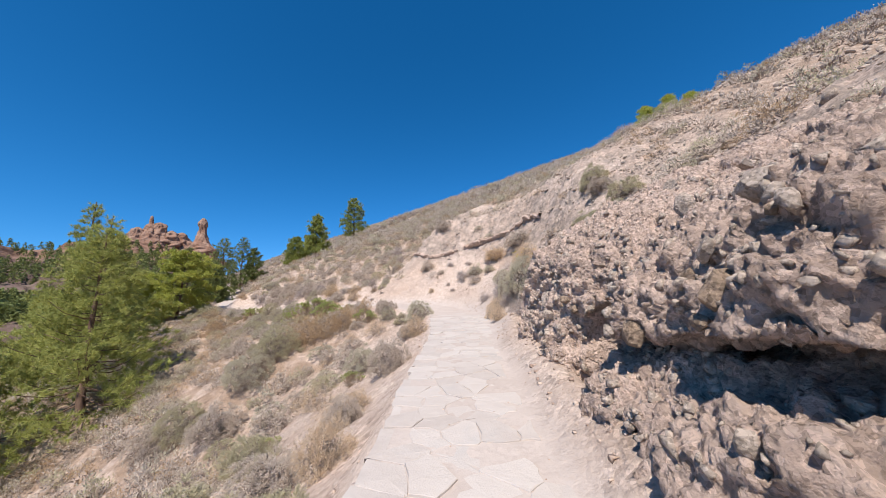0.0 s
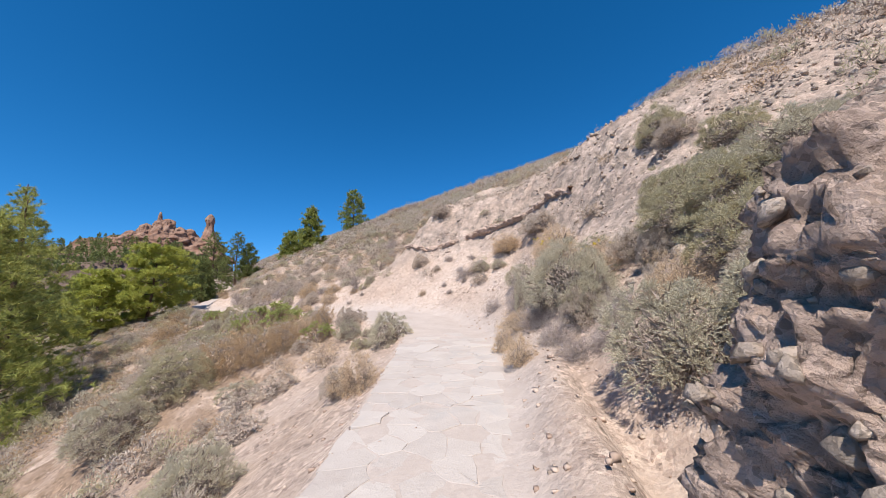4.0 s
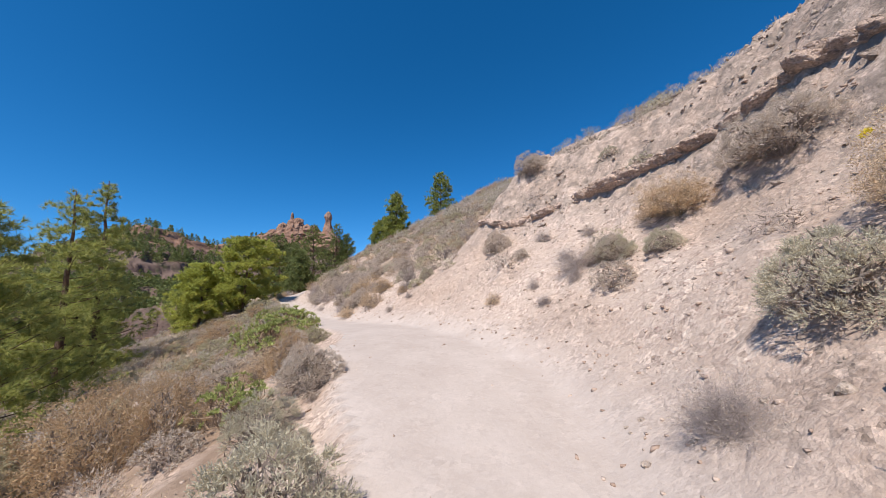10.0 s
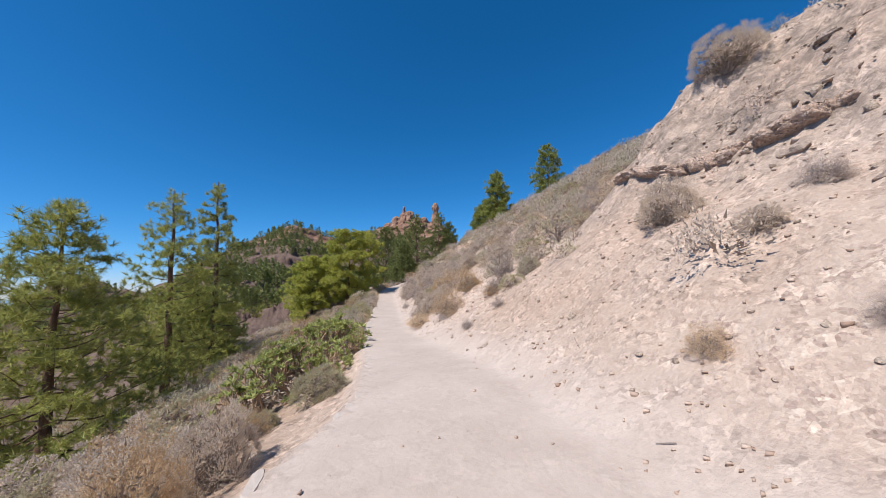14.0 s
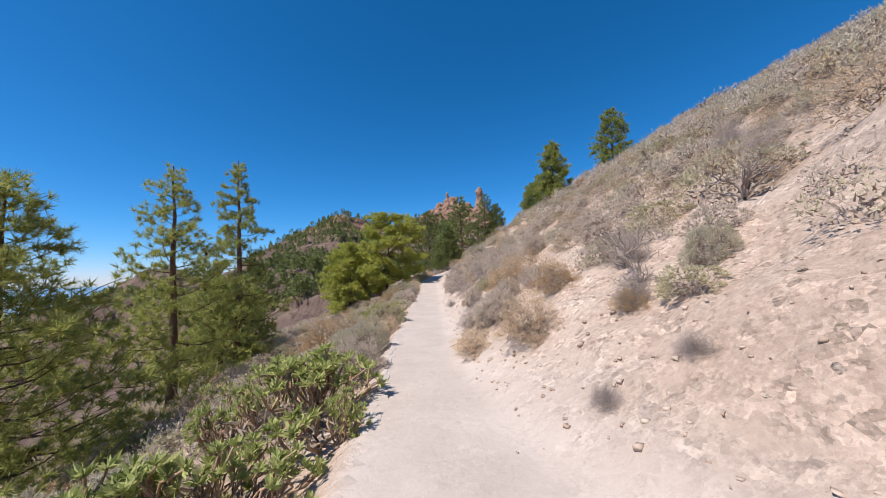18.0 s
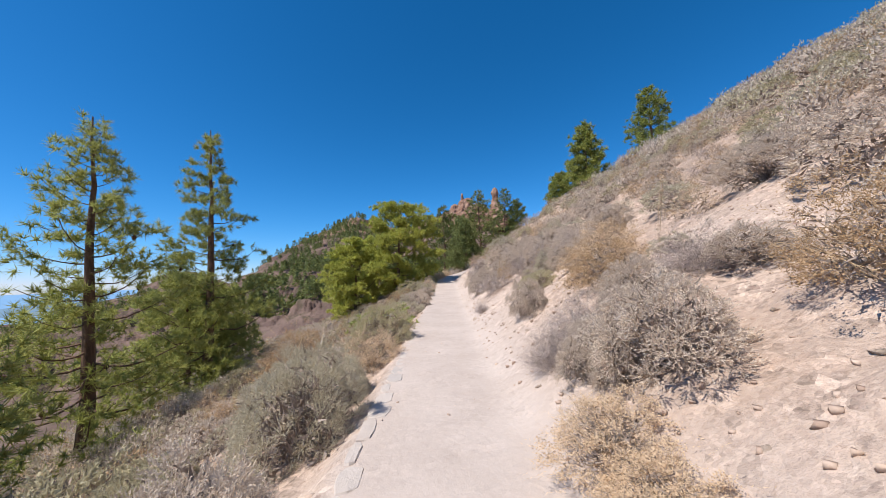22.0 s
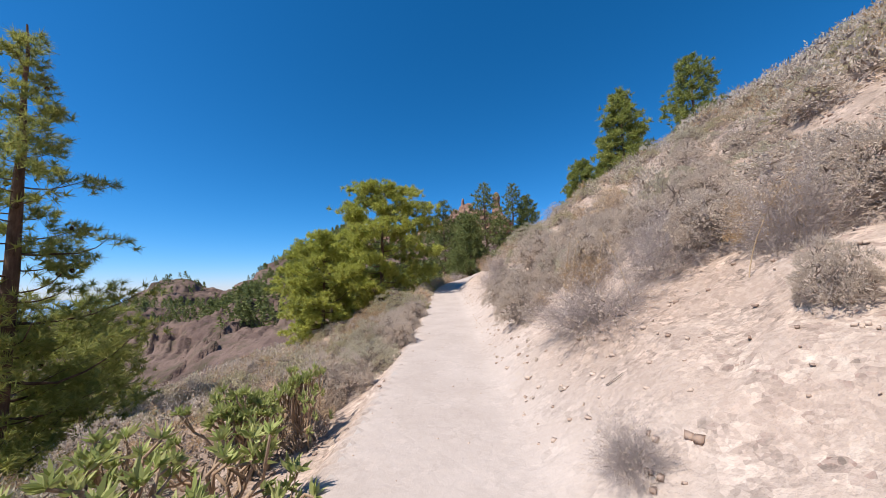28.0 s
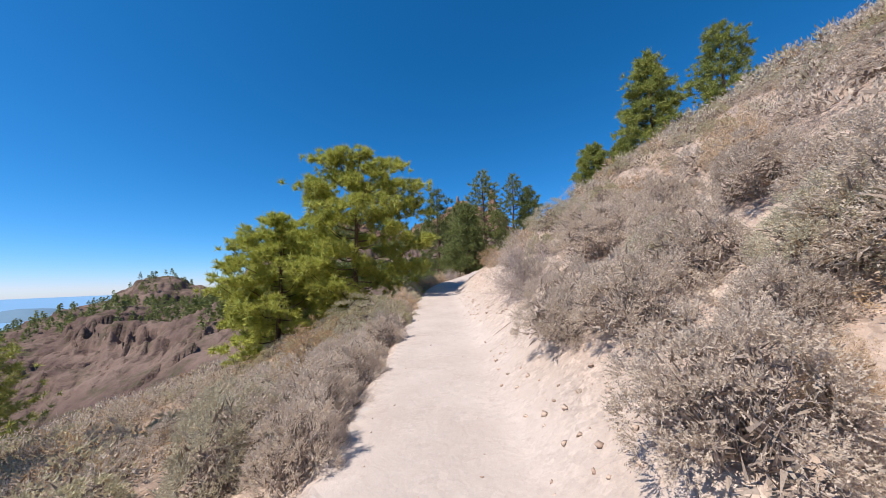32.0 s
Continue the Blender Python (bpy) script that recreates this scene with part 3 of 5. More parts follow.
# ---- pines ----
def pine(name, label, x, y, z, tall, reach, seed, tufts=1100, needles=11, clear=0.12, shape="cone", material=None, needle=0.34, wide=0.035, cones=0, lean=(0, 0), group="", order=22):
    """A pine: tapered trunk, whorled limbs that curve upward, needles in brushes along their outer ends."""
    rng = np.random.default_rng(seed)
    needles = int(needles * 1.5)
    t = thing(name, label, "pine tree", x, y, z, group=group)
    hs = np.linspace(-0.4, tall, 16)
    wob = np.cumsum(rng.normal(size=(16, 2)) * 0.03 * tall / 10, 0)
    trunk = np.stack([wob[:, 0] + lean[0] * hs / tall, wob[:, 1] + lean[1] * hs / tall, hs], 1)
    r0 = 0.017 * tall + 0.03
    rad = r0 * (1 - np.clip(hs / tall, 0, 1) * 0.93) ** 0.9
    part("trunk", mesh_from("trunk", *tube(trunk, rad, 9), M_BARK), t, "dark reddish-brown bark")
    limbs, bases, dirs = [], [], []
    n_l = order * 4
    for k in range(n_l):
        f = clear + (1 - clear) * ((k + rng.random()) / n_l) ** 0.92
        hz = f * tall * 0.985
        base = np.array([np.interp(hz, hs, trunk[:, i]) for i in range(3)])
        if shape == "cone":
            out = reach * (1 - f) ** 0.75 * (0.65 + 0.45 * rng.random()) + 0.22
        elif shape == "tier":
            out = reach * (1 - f) ** 0.9 * (0.5 + 0.6 * rng.random()) + 0.18
        else:
            out = reach * math.sqrt(max(0.05, 1 - ((f - 0.42) / 0.6) ** 2)) * (0.6 + 0.5 * rng.random())
        a = k * 2.399 + rng.normal() * 0.3
        lift = min((0.05 + 0.5 * f) * out + (0.08 if shape != "round" else 0.25) * out * rng.random(), tall * 1.0 - hz + 0.15)
        u = np.linspace(0, 1, 6)
        sag = -0.18 * out * np.sin(np.pi * u) * (1 - f)
        pts = base + np.stack([np.cos(a) * out * u, np.sin(a) * out * u, lift * u ** 1.4 + sag], 1) + np.cumsum(rng.normal(size=(6, 3)) * 0.03 * out, 0) * u[:, None]
        limbs.append(tube(pts, np.linspace(max(0.012, r0 * 0.24 * out / reach), 0.008, 6), 4))
        m = max(2, int(round(tufts * out / (reach * n_l * 0.62))))
        pads = []
        for _ in range(2 + int(1.6 * out)):
            w = 0.3 + 0.72 * rng.random() ** 0.65 if shape != "round" else 0.55 + 0.5 * rng.random()
            pads.append(np.array([np.interp(w, u, pts[:, i]) for i in range(3)]) + rng.normal(size=3) * np.array([0.13, 0.13, 0.06]) * out * (0.4 + w))
        for j in range(m):
            p = pads[j % len(pads)] + rng.normal(size=3) * np.array([1, 1, 0.45]) * (0.13 + 0.06 * out)
            p[2] += 0.03 * out
            bases.append(p)
            dirs.append(np.array([np.cos(a), np.sin(a), 0.55]) + rng.normal(size=3) * 0.5)
    part("branchwork", mesh_from("branchwork", *gather(limbs), M_BARK), t)
    bases, dirs = np.array(bases), np.array(dirs)
    dirs /= np.linalg.norm(dirs, axis=1)[:, None]
    n = len(bases)
    b = np.repeat(bases, needles, 0) + np.repeat(dirs, needles, 0) * (rng.random((n * needles, 1)) * needle * 0.45)
    ax = np.repeat(dirs, needles, 0) * 0.5 + rng.normal(size=(n * needles, 3)) * 0.62
    ax[:, 2] += 0.12
    v, fc = blades(b, ax, needle * (0.7 + 0.5 * rng.random(n * needles)), wide, rng, slim=True)
    part("crown", mesh_from("crown", v, fc, material or M_NEEDLE, False), t, "long needles in brushes")
    if cones:
        sel = bases[rng.choice(n, cones, replace=False)]
        vv, ff = [], []
        for p in sel:
            h = np.linspace(-0.09, 0.09, 5)
            vv.append(tube(np.stack([p[0] + 0 * h, p[1] + 0 * h, p[2] - 0.1 + h], 1), [0.01, 0.05, 0.06, 0.045, 0.008], 6))
        for q in vv:
            part("pine_cone", mesh_from("pine_cone", q[0], q[1], M_CONE), t)
    return t


def pines():
    g = "slim pines below the path"
    slim = "slim tall pine with airy needle brushes below the path"
    pine("pine_tree", slim, -27.9, 26.3, -2.0, 13.1, 3.3, 1, 2700, 18, 0.04, "tier", M_NEEDLE, 0.26, 0.026, 14, group=g, order=17)
    pine("pine_tree", slim, -22.6, 22.7, -2.1, 10.7, 3.2, 2, 1700, 18, 0.10, "tier", M_NEEDLE, 0.26, 0.026, 6, group=g, order=16)
    pine("pine_tree", "broad full pine with drooping boughs below the path", -18.6, 18.6, -3.9, 10.4, 3.9, 3, 3000, 17, 0.05, "cone", M_NEEDLE, 0.28, 0.028, group=g, order=22)
    pine("pine_tree", "young pine with drooping boughs among taller pines", -21.5, 14.5, -6.0, 9.0, 3.6, 4, 2400, 15, 0.06, "cone", M_NEEDLE, 0.30, 0.03, group=g)
    pine("pine_tree", "low bushy pine behind slim pines", -31.5, 27.5, -4.0, 7.0, 3.0, 6, 1300, 15, 0.05, "cone", M_NEEDLE, 0.30, 0.032, group=g)
    pine("pine_tree", "low bushy pine around the foot of a tall slim pine", -28.6, 25.6, -2.6, 6.2, 3.3, 61, 1700, 14, 0.03, "cone", M_NEEDLE, 0.28, 0.03, group=g, order=18)
    lush = "large spreading bright green pine beside the path"
    pine("pine_tree", lush, -32.0, 40.4, 0.6, 8.5, 3.0, 7, 2700, 22, 0.1, "round", M_NEEDLE_LUSH, 0.28, 0.04, order=13, lean=(0.8, 0.2))
    pine("pine_tree", "bright green pine with low boughs below the path", -34.6, 37.8, -0.8, 7.2, 2.4, 8, 2000, 20, 0.06, "round", M_NEEDLE_LUSH, 0.28, 0.04, order=12)
    pine("pine_tree", "rounded green pine on the slope below the path", -37.5, 39.6, -1.3, 7.3, 2.5, 9, 1700, 18, 0.08, "round", M_NEEDLE, 0.28, 0.042, order=12)
    pine("pine_tree", "small young pine far down the slope", -43.2, 27.3, height(-43.2, 27.3), 1.2 - height(-43.2, 27.3), 2.2, 12, 900, 15, 0.05, "cone", M_NEEDLE, 0.3, 0.035)
    up = "dark green conical pine beyond the trail"
    for i, (x, y, top, tall) in enumerate([(-43.0, 64.2, 16.6, 10.5), (-46.2, 75.0, 19.2, 11.0), (-45.4, 58.5, 13.8, 9.0), (-44.1, 76.1, 16.8, 7.0), (-41, 58, 11.2, 7.5), (-38.5, 56, 10.3, 6.5), (-49, 66, 13.5, 9)]):
        base = height(x, y)
        tall = max(top - base, 4.0)
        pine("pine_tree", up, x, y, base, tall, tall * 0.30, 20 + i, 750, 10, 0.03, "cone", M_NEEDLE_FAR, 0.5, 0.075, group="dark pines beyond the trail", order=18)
    hill = "green pine standing on the skyline of the slope"
    for i, (x, y, top, tall, w) in enumerate([(-20.1, 73.2, 27.0, 8.6, 0.36), (-23.2, 60.0, 19.3, 6.8, 0.28), (-31.5, 69.6, 17.5, 5.0, 0.42), (-28.4, 70.5, 16.8, 4.2, 0.42), (36.8, 55.4, 35.6, 2.6, 0.42), (39.7, 53.4, 36.2, 2.6, 0.4), (42.4, 52.1, 35.6, 1.8, 0.4)]):
        base = height(x, y)
        tall = max(top - base, tall)
        pine("pine_tree", hill, x, y, base, tall, tall * w, 40 + i, 1500, 10, 0.04, "cone", M_NEEDLE_HILL if i < 4 else M_NEEDLE_LUSH, 0.42, 0.07, group="pines on the slope's skyline", order=18)


pines()


# ---- shrubs ----
def shrub_meshes(kind, seed, lite=False, fine=False):
    """Stems and leaves of a shrub one metre across and about 0.75 high; a few of each kind are shared by all."""
    rng = np.random.default_rng(seed)
    stems, leaf_v, inner = [], [], []

    def dome(n, lo=0.55, hi=1.0):
        a, t = rng.random(n) * 2 * np.pi, rng.random(n) ** 1.15
        el = np.arcsin(np.clip(0.02 + 0.98 * t, 0, 1))
        r = lo + (hi - lo) * rng.random(n) ** 0.5
        lump = 1 + 0.22 * np.sin(a * 3 + seed) * np.sin(el * 4 + seed * 2) + 0.12 * np.sin(a * 7 + 2 * seed)
        d = np.stack([np.cos(a) * np.cos(el), np.sin(a) * np.cos(el), np.sin(el)], 1)
        return d * (r * lump)[:, None] * np.array([0.5, 0.5, 0.72]), d

    def stem_to(tips, r0, sides=3, wob=0.05):
        for p in tips:
            u = np.linspace(0, 1, 5)[:, None]
            base = np.array([p[0] * 0.12, p[1] * 0.12, -0.08])
            mid = base + (p - base) * u + np.array([[0, 0, 0.10]]) * np.sin(np.pi * u) + rng.normal(size=(5, 3)) * wob * u * (1 - u) * 2
            stems.append(tube(mid, np.linspace(r0, r0 * 0.3, 5), sides))

    def sprigs(n, per, length, width, run, lo=0.55, spread=0.6):
        p, d = dome(n, lo)
        ax = d + rng.normal(size=(n, 3)) * 0.35 + np.array([0, 0, 0.15])
        ax /= np.linalg.norm(ax, axis=1)[:, None]
        t = np.tile(np.linspace(0, 1, per), n)[:, None]
        base = np.repeat(p, per, 0) + np.repeat(ax, per, 0) * t * run
        dirs = np.repeat(ax, per, 0) * 0.8 + rng.normal(size=(n * per, 3)) * spread
        leaf_v.append(blades(base, dirs, length * (0.7 + 0.6 * rng.random(n * per)), width, rng, slim=True))
        return p, ax

    k = 0.34 if lite else 1.0
    g = 1.4 if lite else 1.0
    if kind in ("sage", "olive", "grey"):
        # rounded heads set all over with short sprigs of small leaves
        heads, per, run = (34, 22, 6) if lite else (120, 60, 9) if fine else (66, 46, 10)
        i = np.arange(heads) + 0.5
        el, az = np.arcsin(i / heads * 0.98), i * 2.39996 + rng.normal(size=heads) * 0.25
        d = np.stack([np.cos(az) * np.cos(el), np.sin(az) * np.cos(el), np.sin(el)], 1)
        p = d * (rng.uniform(0.72, 0.92, heads) * (1 + 0.12 * np.sin(3 * az + seed)))[:, None] * np.array([0.46, 0.46, 0.64])
        m = heads * per
        ax = np.repeat(d, per, 0) * 0.7 + np.array([0, 0, 0.22]) + rng.normal(size=(m, 3)) * 0.5
        ax /= np.linalg.norm(ax, axis=1)[:, None]
        reach = (np.repeat(rng.uniform(0.10, 0.165, heads) * (0.78 if fine else 1), per) * rng.uniform(0.8, 1.08, m)).repeat(run)[:, None]
        base = np.repeat(np.repeat(p, per, 0), run, 0) + np.repeat(ax, run, 0) * reach * np.tile(np.linspace(0.45, 0.97, run), m)[:, None]
        long = {"sage": 0.02, "olive": 0.022, "grey": 0.02}[kind] * (1.6 if lite else 0.5 if fine else 0.78)
        leaf_v.append(blades(base, np.repeat(ax, run, 0) + rng.normal(size=(m * run, 3)) * 0.6, long * (0.7 + 0.6 * rng.random(m * run)), long * 0.46, rng, slim=True))
        stem_to(p * 0.95, 0.005)
        # dead twigs in a dark colour that stands for the shaded interior
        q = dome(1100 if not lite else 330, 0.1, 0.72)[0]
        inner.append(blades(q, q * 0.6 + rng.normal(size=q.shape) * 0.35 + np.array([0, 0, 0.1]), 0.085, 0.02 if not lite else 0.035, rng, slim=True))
    elif kind == "twig":
        p, d = dome(int(170 * k), 0.7)
        stem_to(p, 0.0015, 3, 0.2)
        for q, a in zip(p, d):
            for _ in range(6 if lite else 15):
                b = q * (0.4 + 0.6 * rng.random())
                e = b + (a * 0.6 + rng.normal(size=3) * 0.6) * 0.14
                stems.append(tube(np.stack([b, (b + e) / 2 + rng.normal(size=3) * 0.02, e]), [0.001, 0.0008, 0.0005], 3))
        sprigs(int(420 * k), 6, 0.02, 0.008, 0.09, 0.5)
        # a few dark blades in the core put shade into the colour
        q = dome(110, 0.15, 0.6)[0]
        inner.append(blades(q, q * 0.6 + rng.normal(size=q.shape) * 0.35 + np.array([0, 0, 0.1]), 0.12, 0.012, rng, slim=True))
    elif kind in ("straw", "rust"):
        # heads of short curled leaves on thin stalks
        p, d = dome(int((300 if kind == "straw" else 240) * k), 0.6, 0.98)
        per = 18 if lite else 44
        n = len(p)
        c = np.repeat(p, per, 0) + rng.normal(size=(n * per, 3)) * 0.026
        ax = np.repeat(d, per, 0) * 0.5 + rng.normal(size=(n * per, 3)) * 0.8 + np.array([0, 0, 0.2])
        leaf_v.append(blades(c, ax, 0.02 * g * (0.6 + 0.7 * rng.random(n * per)), 0.0095 * g, rng, 0.2, True))
        sprigs(int(170 * k), 7, 0.03 * g, 0.006 * g, 0.17, 0.4, 0.5)
        stem_to(dome(int(60 * k), 0.85)[0], 0.0042, 3, 0.12)
        # dark core of dead matter, painting the shade between the heads
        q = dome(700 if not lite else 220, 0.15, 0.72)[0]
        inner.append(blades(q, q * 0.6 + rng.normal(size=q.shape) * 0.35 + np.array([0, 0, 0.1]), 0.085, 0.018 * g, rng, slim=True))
    else:
        # forked fleshy stems, each ending in a rosette of pointed leaves
        tips = []
        for _ in range(17):
            a, lean = rng.uniform(0, 2 * np.pi), rng.uniform(0.1, 0.95)
            grow = [(np.array([0.1 * np.cos(a) * lean, 0.1 * np.sin(a) * lean, -0.08]), np.array([np.cos(a) * lean * 1.1, np.sin(a) * lean * 1.1, 0.75 + 0.4 * (1 - lean)]), 0.015, 0)]
            while grow:
                base, way, rad, level = grow.pop()
                way = way / np.linalg.norm(way)
                long = (0.24, 0.2, 0.13)[level] * rng.uniform(0.75, 1.25)
                bow = rng.normal(size=3) * 0.025 + np.array([0, 0, 0.02])
                end = base + way * long
                stems.append(tube(np.stack([base, (base + end) / 2 + bow, end]), [rad, rad * 0.85, rad * 0.75], 5))
                if level == 2:
                    tips.append((end, way + np.array([0, 0, 0.5])))
                    continue
                for _ in range(rng.integers(2, 4)):
                    grow.append((end, way + rng.normal(size=3) * 0.42 + np.array([0, 0, 0.22]), rad * 0.72, level + 1))
        for p, way in tips:
            way = way / np.linalg.norm(way)
            per = 17
            out = np.cross(np.tile(way, (per, 1)), rng.normal(size=(per, 3)))
            out /= np.linalg.norm(out, axis=1)[:, None]
            leaf_v.append(blades(np.tile(p, (per, 1)) + rng.normal(size=(per, 3)) * 0.004, out * rng.uniform(0.35, 1.0, (per, 1)) + way * rng.uniform(0.2, 0.9, (per, 1)), 0.062 * rng.uniform(0.7, 1.2, per), 0.017, rng, 0.12))
        # dead litter round the foot, in the same painted shade tone
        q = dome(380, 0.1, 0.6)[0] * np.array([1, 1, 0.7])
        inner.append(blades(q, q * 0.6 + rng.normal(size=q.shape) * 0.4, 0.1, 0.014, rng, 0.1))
    leaf_mat = {"sage": M_SAGE, "olive": M_OLIVE, "grey": M_GREY, "twig": M_GREY, "straw": M_STRAW, "rust": M_RUST, "green": M_GREEN}[kind]
    twig_mat = M_TWIG_TAN if kind in ("straw", "rust") else M_STALK if kind == "green" else M_TWIG
    sv, sf = gather(stems)
    lv, lf = gather(leaf_v)
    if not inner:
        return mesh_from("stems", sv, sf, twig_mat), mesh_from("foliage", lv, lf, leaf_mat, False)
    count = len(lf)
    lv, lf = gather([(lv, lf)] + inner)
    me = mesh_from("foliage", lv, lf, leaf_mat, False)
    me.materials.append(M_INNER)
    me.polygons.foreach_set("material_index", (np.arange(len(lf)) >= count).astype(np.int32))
    return mesh_from("stems", sv, sf, twig_mat), me


SHRUBS = {k: [shrub_meshes(k, 10 * i + j + 1) for j in range(3)] for i, k in enumerate(("sage", "olive", "grey", "twig", "straw", "rust", "green"))}
LITE = {k: [shrub_meshes(k, 200 + 10 * i + j, True) for j in range(2)] for i, k in enumerate(("sage", "olive", "grey", "twig", "straw", "rust"))}
FINE = {k: [shrub_meshes(k, 300 + i, fine=True)] for i, k in enumerate(("sage", "grey", "olive"))}
SHRUB_LABEL = {"sage": "rounded silvery green shrub with fine leaves", "olive": "low olive green shrub with fine leaves", "grey": "dry pale grey shrub with fine brittle leaves",
               "twig": "bare twiggy grey shrub, nearly leafless", "straw": "dry straw-coloured bushy plant", "rust": "withered rust-brown shrub", "green": "green succulent shrub with rosettes on forked stems"}
SHRUB_NAME = {"sage": "silvery_shrub", "olive": "olive_shrub", "grey": "grey_shrub", "twig": "twiggy_shrub", "straw": "straw_bush", "rust": "rusty_shrub", "green": "succulent_shrub"}
GROW = random.Random(5)


def shrub(kind, x, y, wide, tall, lite=False):
    s, d, _ = beside(np.array([x]), np.array([y]))
    room = float(d[0] - half_right(s[0]) if d[0] > 0 else -d[0] - half_left(s[0]))
    fit = min(wide, max(0.4, 2 * (room + (0.1 if d[0] > 0 else 0.3))))
    wide, tall = fit, tall * (0.5 + 0.5 * fit / wide)
    if d[0] < 0 and s[0] > 18:
        tall *= 1.25
    where = "on the slope" if lite else "beside the path"
    t = thing(SHRUB_NAME[kind], f"{SHRUB_LABEL[kind]} {where}", "shrub", x, y, height(x, y) - 0.03 * wide, group=f"{kind} shrubs")
    t.matrix_basis = Matrix.LocRotScale(t.location, Euler((GROW.uniform(-0.12, 0.12), GROW.uniform(-0.12, 0.12), GROW.uniform(0, 6.28))), (wide * 1.08, wide * 1.08, tall * 1.3))
    a, b = GROW.choice((LITE if lite else FINE if wide > 1.3 and kind in FINE else SHRUBS)[kind])
    part("stem", a, t)
    part("foliage", b, t)
    return t


# beside the paved stretch: kind, then x, y, width, height
for q in ((-1.05, 14.9, 1.15, 1.0), (2.95, 12.3, 1.85, 1.45), (3.03, 11.53, 0.83, 1.00), (-2.10, 9.72, 0.83, 0.82), (2.40, 14.01, 0.49, 0.90),):
    shrub("sage", *q)
for q in ((3.98, 11.26, 0.61, 0.60), (3.42, 10.48, 0.33, 0.50), (-1.16, 11.37, 0.53, 0.53), (-1.09, 8.02, 0.86, 0.77), (-1.30, 5.70, 0.58, 0.51), (-6.87, 11.44, 1.64, 1.26),):
    shrub("grey", *q)
for q in ((7.18, 15.49, 1.52, 1.28), (5.96, 12.86, 0.98, 0.94), (-3.14, 6.71, 0.86, 0.69),):
    shrub("olive", *q)
for q in ((2.29, 11.34, 0.64, 0.51), (2.66, 10.41, 0.43, 0.38), (2.39, 14.71, 0.69, 1.00),):
    shrub("twig", *q)
for q in ((1.65, 11.07, 0.83, 0.63), (-0.81, 11.31, 0.76, 0.62), (-1.08, 4.37, 0.56, 0.56), (1.60, 12.29, 0.98, 0.76), (3.24, 15.43, 0.63, 0.62),):
    shrub("straw", *q)
for q in ((-2.10, 8.80, 0.55, 0.42), (-3.46, 7.81, 0.57, 0.41),):
    shrub("green", *q)

# round the bend: kind, then x, y, width, height
for q in ((-7.56, 14.12, 1.87, 1.23), (2.83, 16.44, 1.00, 0.78), (1.94, 20.57, 0.80, 0.61), (2.61, 19.92, 0.64, 0.49),):
    shrub("sage", *q)
for q in ((-2.81, 17.34, 1.03, 0.59), (4.50, 19.89, 1.76, 1.04), (1.84, 20.74, 0.94, 0.60), (-9.51, 12.41, 1.50, 1.21), (-3.09, 17.52, 0.74, 0.61), (-4.59, 18.89, 0.73, 0.67), (0.03, 26.73, 1.43, 1.06), (-1.19, 24.64, 1.01, 0.94), (-0.16, 22.96, 0.45, 0.34),):
    shrub("grey", *q)
for q in ((-7.11, 15.31, 1.91, 1.13), (-8.75, 12.72, 1.65, 1.26),):
    shrub("olive", *q)
for q in ((1.88, 16.06, 0.63, 0.43), (1.19, 21.11, 0.89, 0.58), (0.45, 23.43, 0.54, 0.39), (0.23, 21.34, 0.31, 0.29), (0.48, 20.68, 0.34, 0.25), (1.01, 21.77, 0.39, 0.26), (1.66, 22.59, 0.44, 0.32), (1.14, 20.77, 0.34, 0.39), (-5.05, 23.92, 0.30, 0.25), (-4.44, 24.29, 0.30, 0.25),):
    shrub("twig", *q)
for q in ((3.23, 21.19, 1.50, 0.84), (-0.81, 21.63, 0.37, 0.32),):
    shrub("straw", *q)
for q in ((-5.43, 16.24, 1.23, 1.04), (-6.36, 16.33, 1.77, 1.09), (3.27, 20.94, 1.28, 0.69), (-4.74, 16.65, 1.02, 0.93), (-4.17, 18.21, 0.73, 0.75),):
    shrub("rust", *q)
for q in ((-3.81, 17.00, 0.95, 0.64), (-6.99, 20.37, 1.57, 1.00), (-3.58, 16.72, 0.70, 0.54), (-6.95, 20.92, 1.51, 1.10), (-7.03, 21.41, 1.31, 0.98),):
    shrub("green", *q)

# along the first dirt stretch: kind, then x, y, width, height
for q in ((-11.01, 25.10, 1.31, 1.01), (-4.50, 26.15, 0.66, 0.69), (-12.12, 25.28, 1.33, 0.84), (-11.81, 25.89, 0.78, 0.63),):
    shrub("sage", *q)
for q in ((-8.2, 26.75, 1.05, 0.80), (-7.74, 30.99, 1.58, 0.85), (-7.81, 28.32, 0.88, 0.45), (-8.87, 26.84, 0.61, 0.65), (-8.49, 26.66, 0.46, 0.57), (-8.76, 27.90, 0.78, 0.70), (-11.03, 29.14, 0.75, 0.75), (-11.01, 31.19, 1.34, 0.82),):
    shrub("grey", *q)
for q in ((-14.33, 28.08, 1.53, 1.10),):
    shrub("olive", *q)
for q in ((-9.15, 27.6, 1.0, 0.55), (-8.3, 28.5, 0.95, 0.6), (-5.74, 27.26, 0.68, 0.80), (-5.22, 25.51, 0.41, 0.50), (-4.78, 35.12, 1.05, 1.25), (-3.95, 31.03, 0.81, 0.80), (-9.42, 27.17, 0.57, 0.54),):
    shrub("twig", *q)
for q in ((-6.75, 25.5, 0.98, 0.74), (-8.35, 26.0, 0.8, 0.38), (-7.95, 25.6, 0.69, 0.33), (-10.0, 30.2, 1.3, 0.95),):
    shrub("straw", *q)
for q in ((-5.23, 25.43, 0.44, 0.30),):
    shrub("rust", *q)
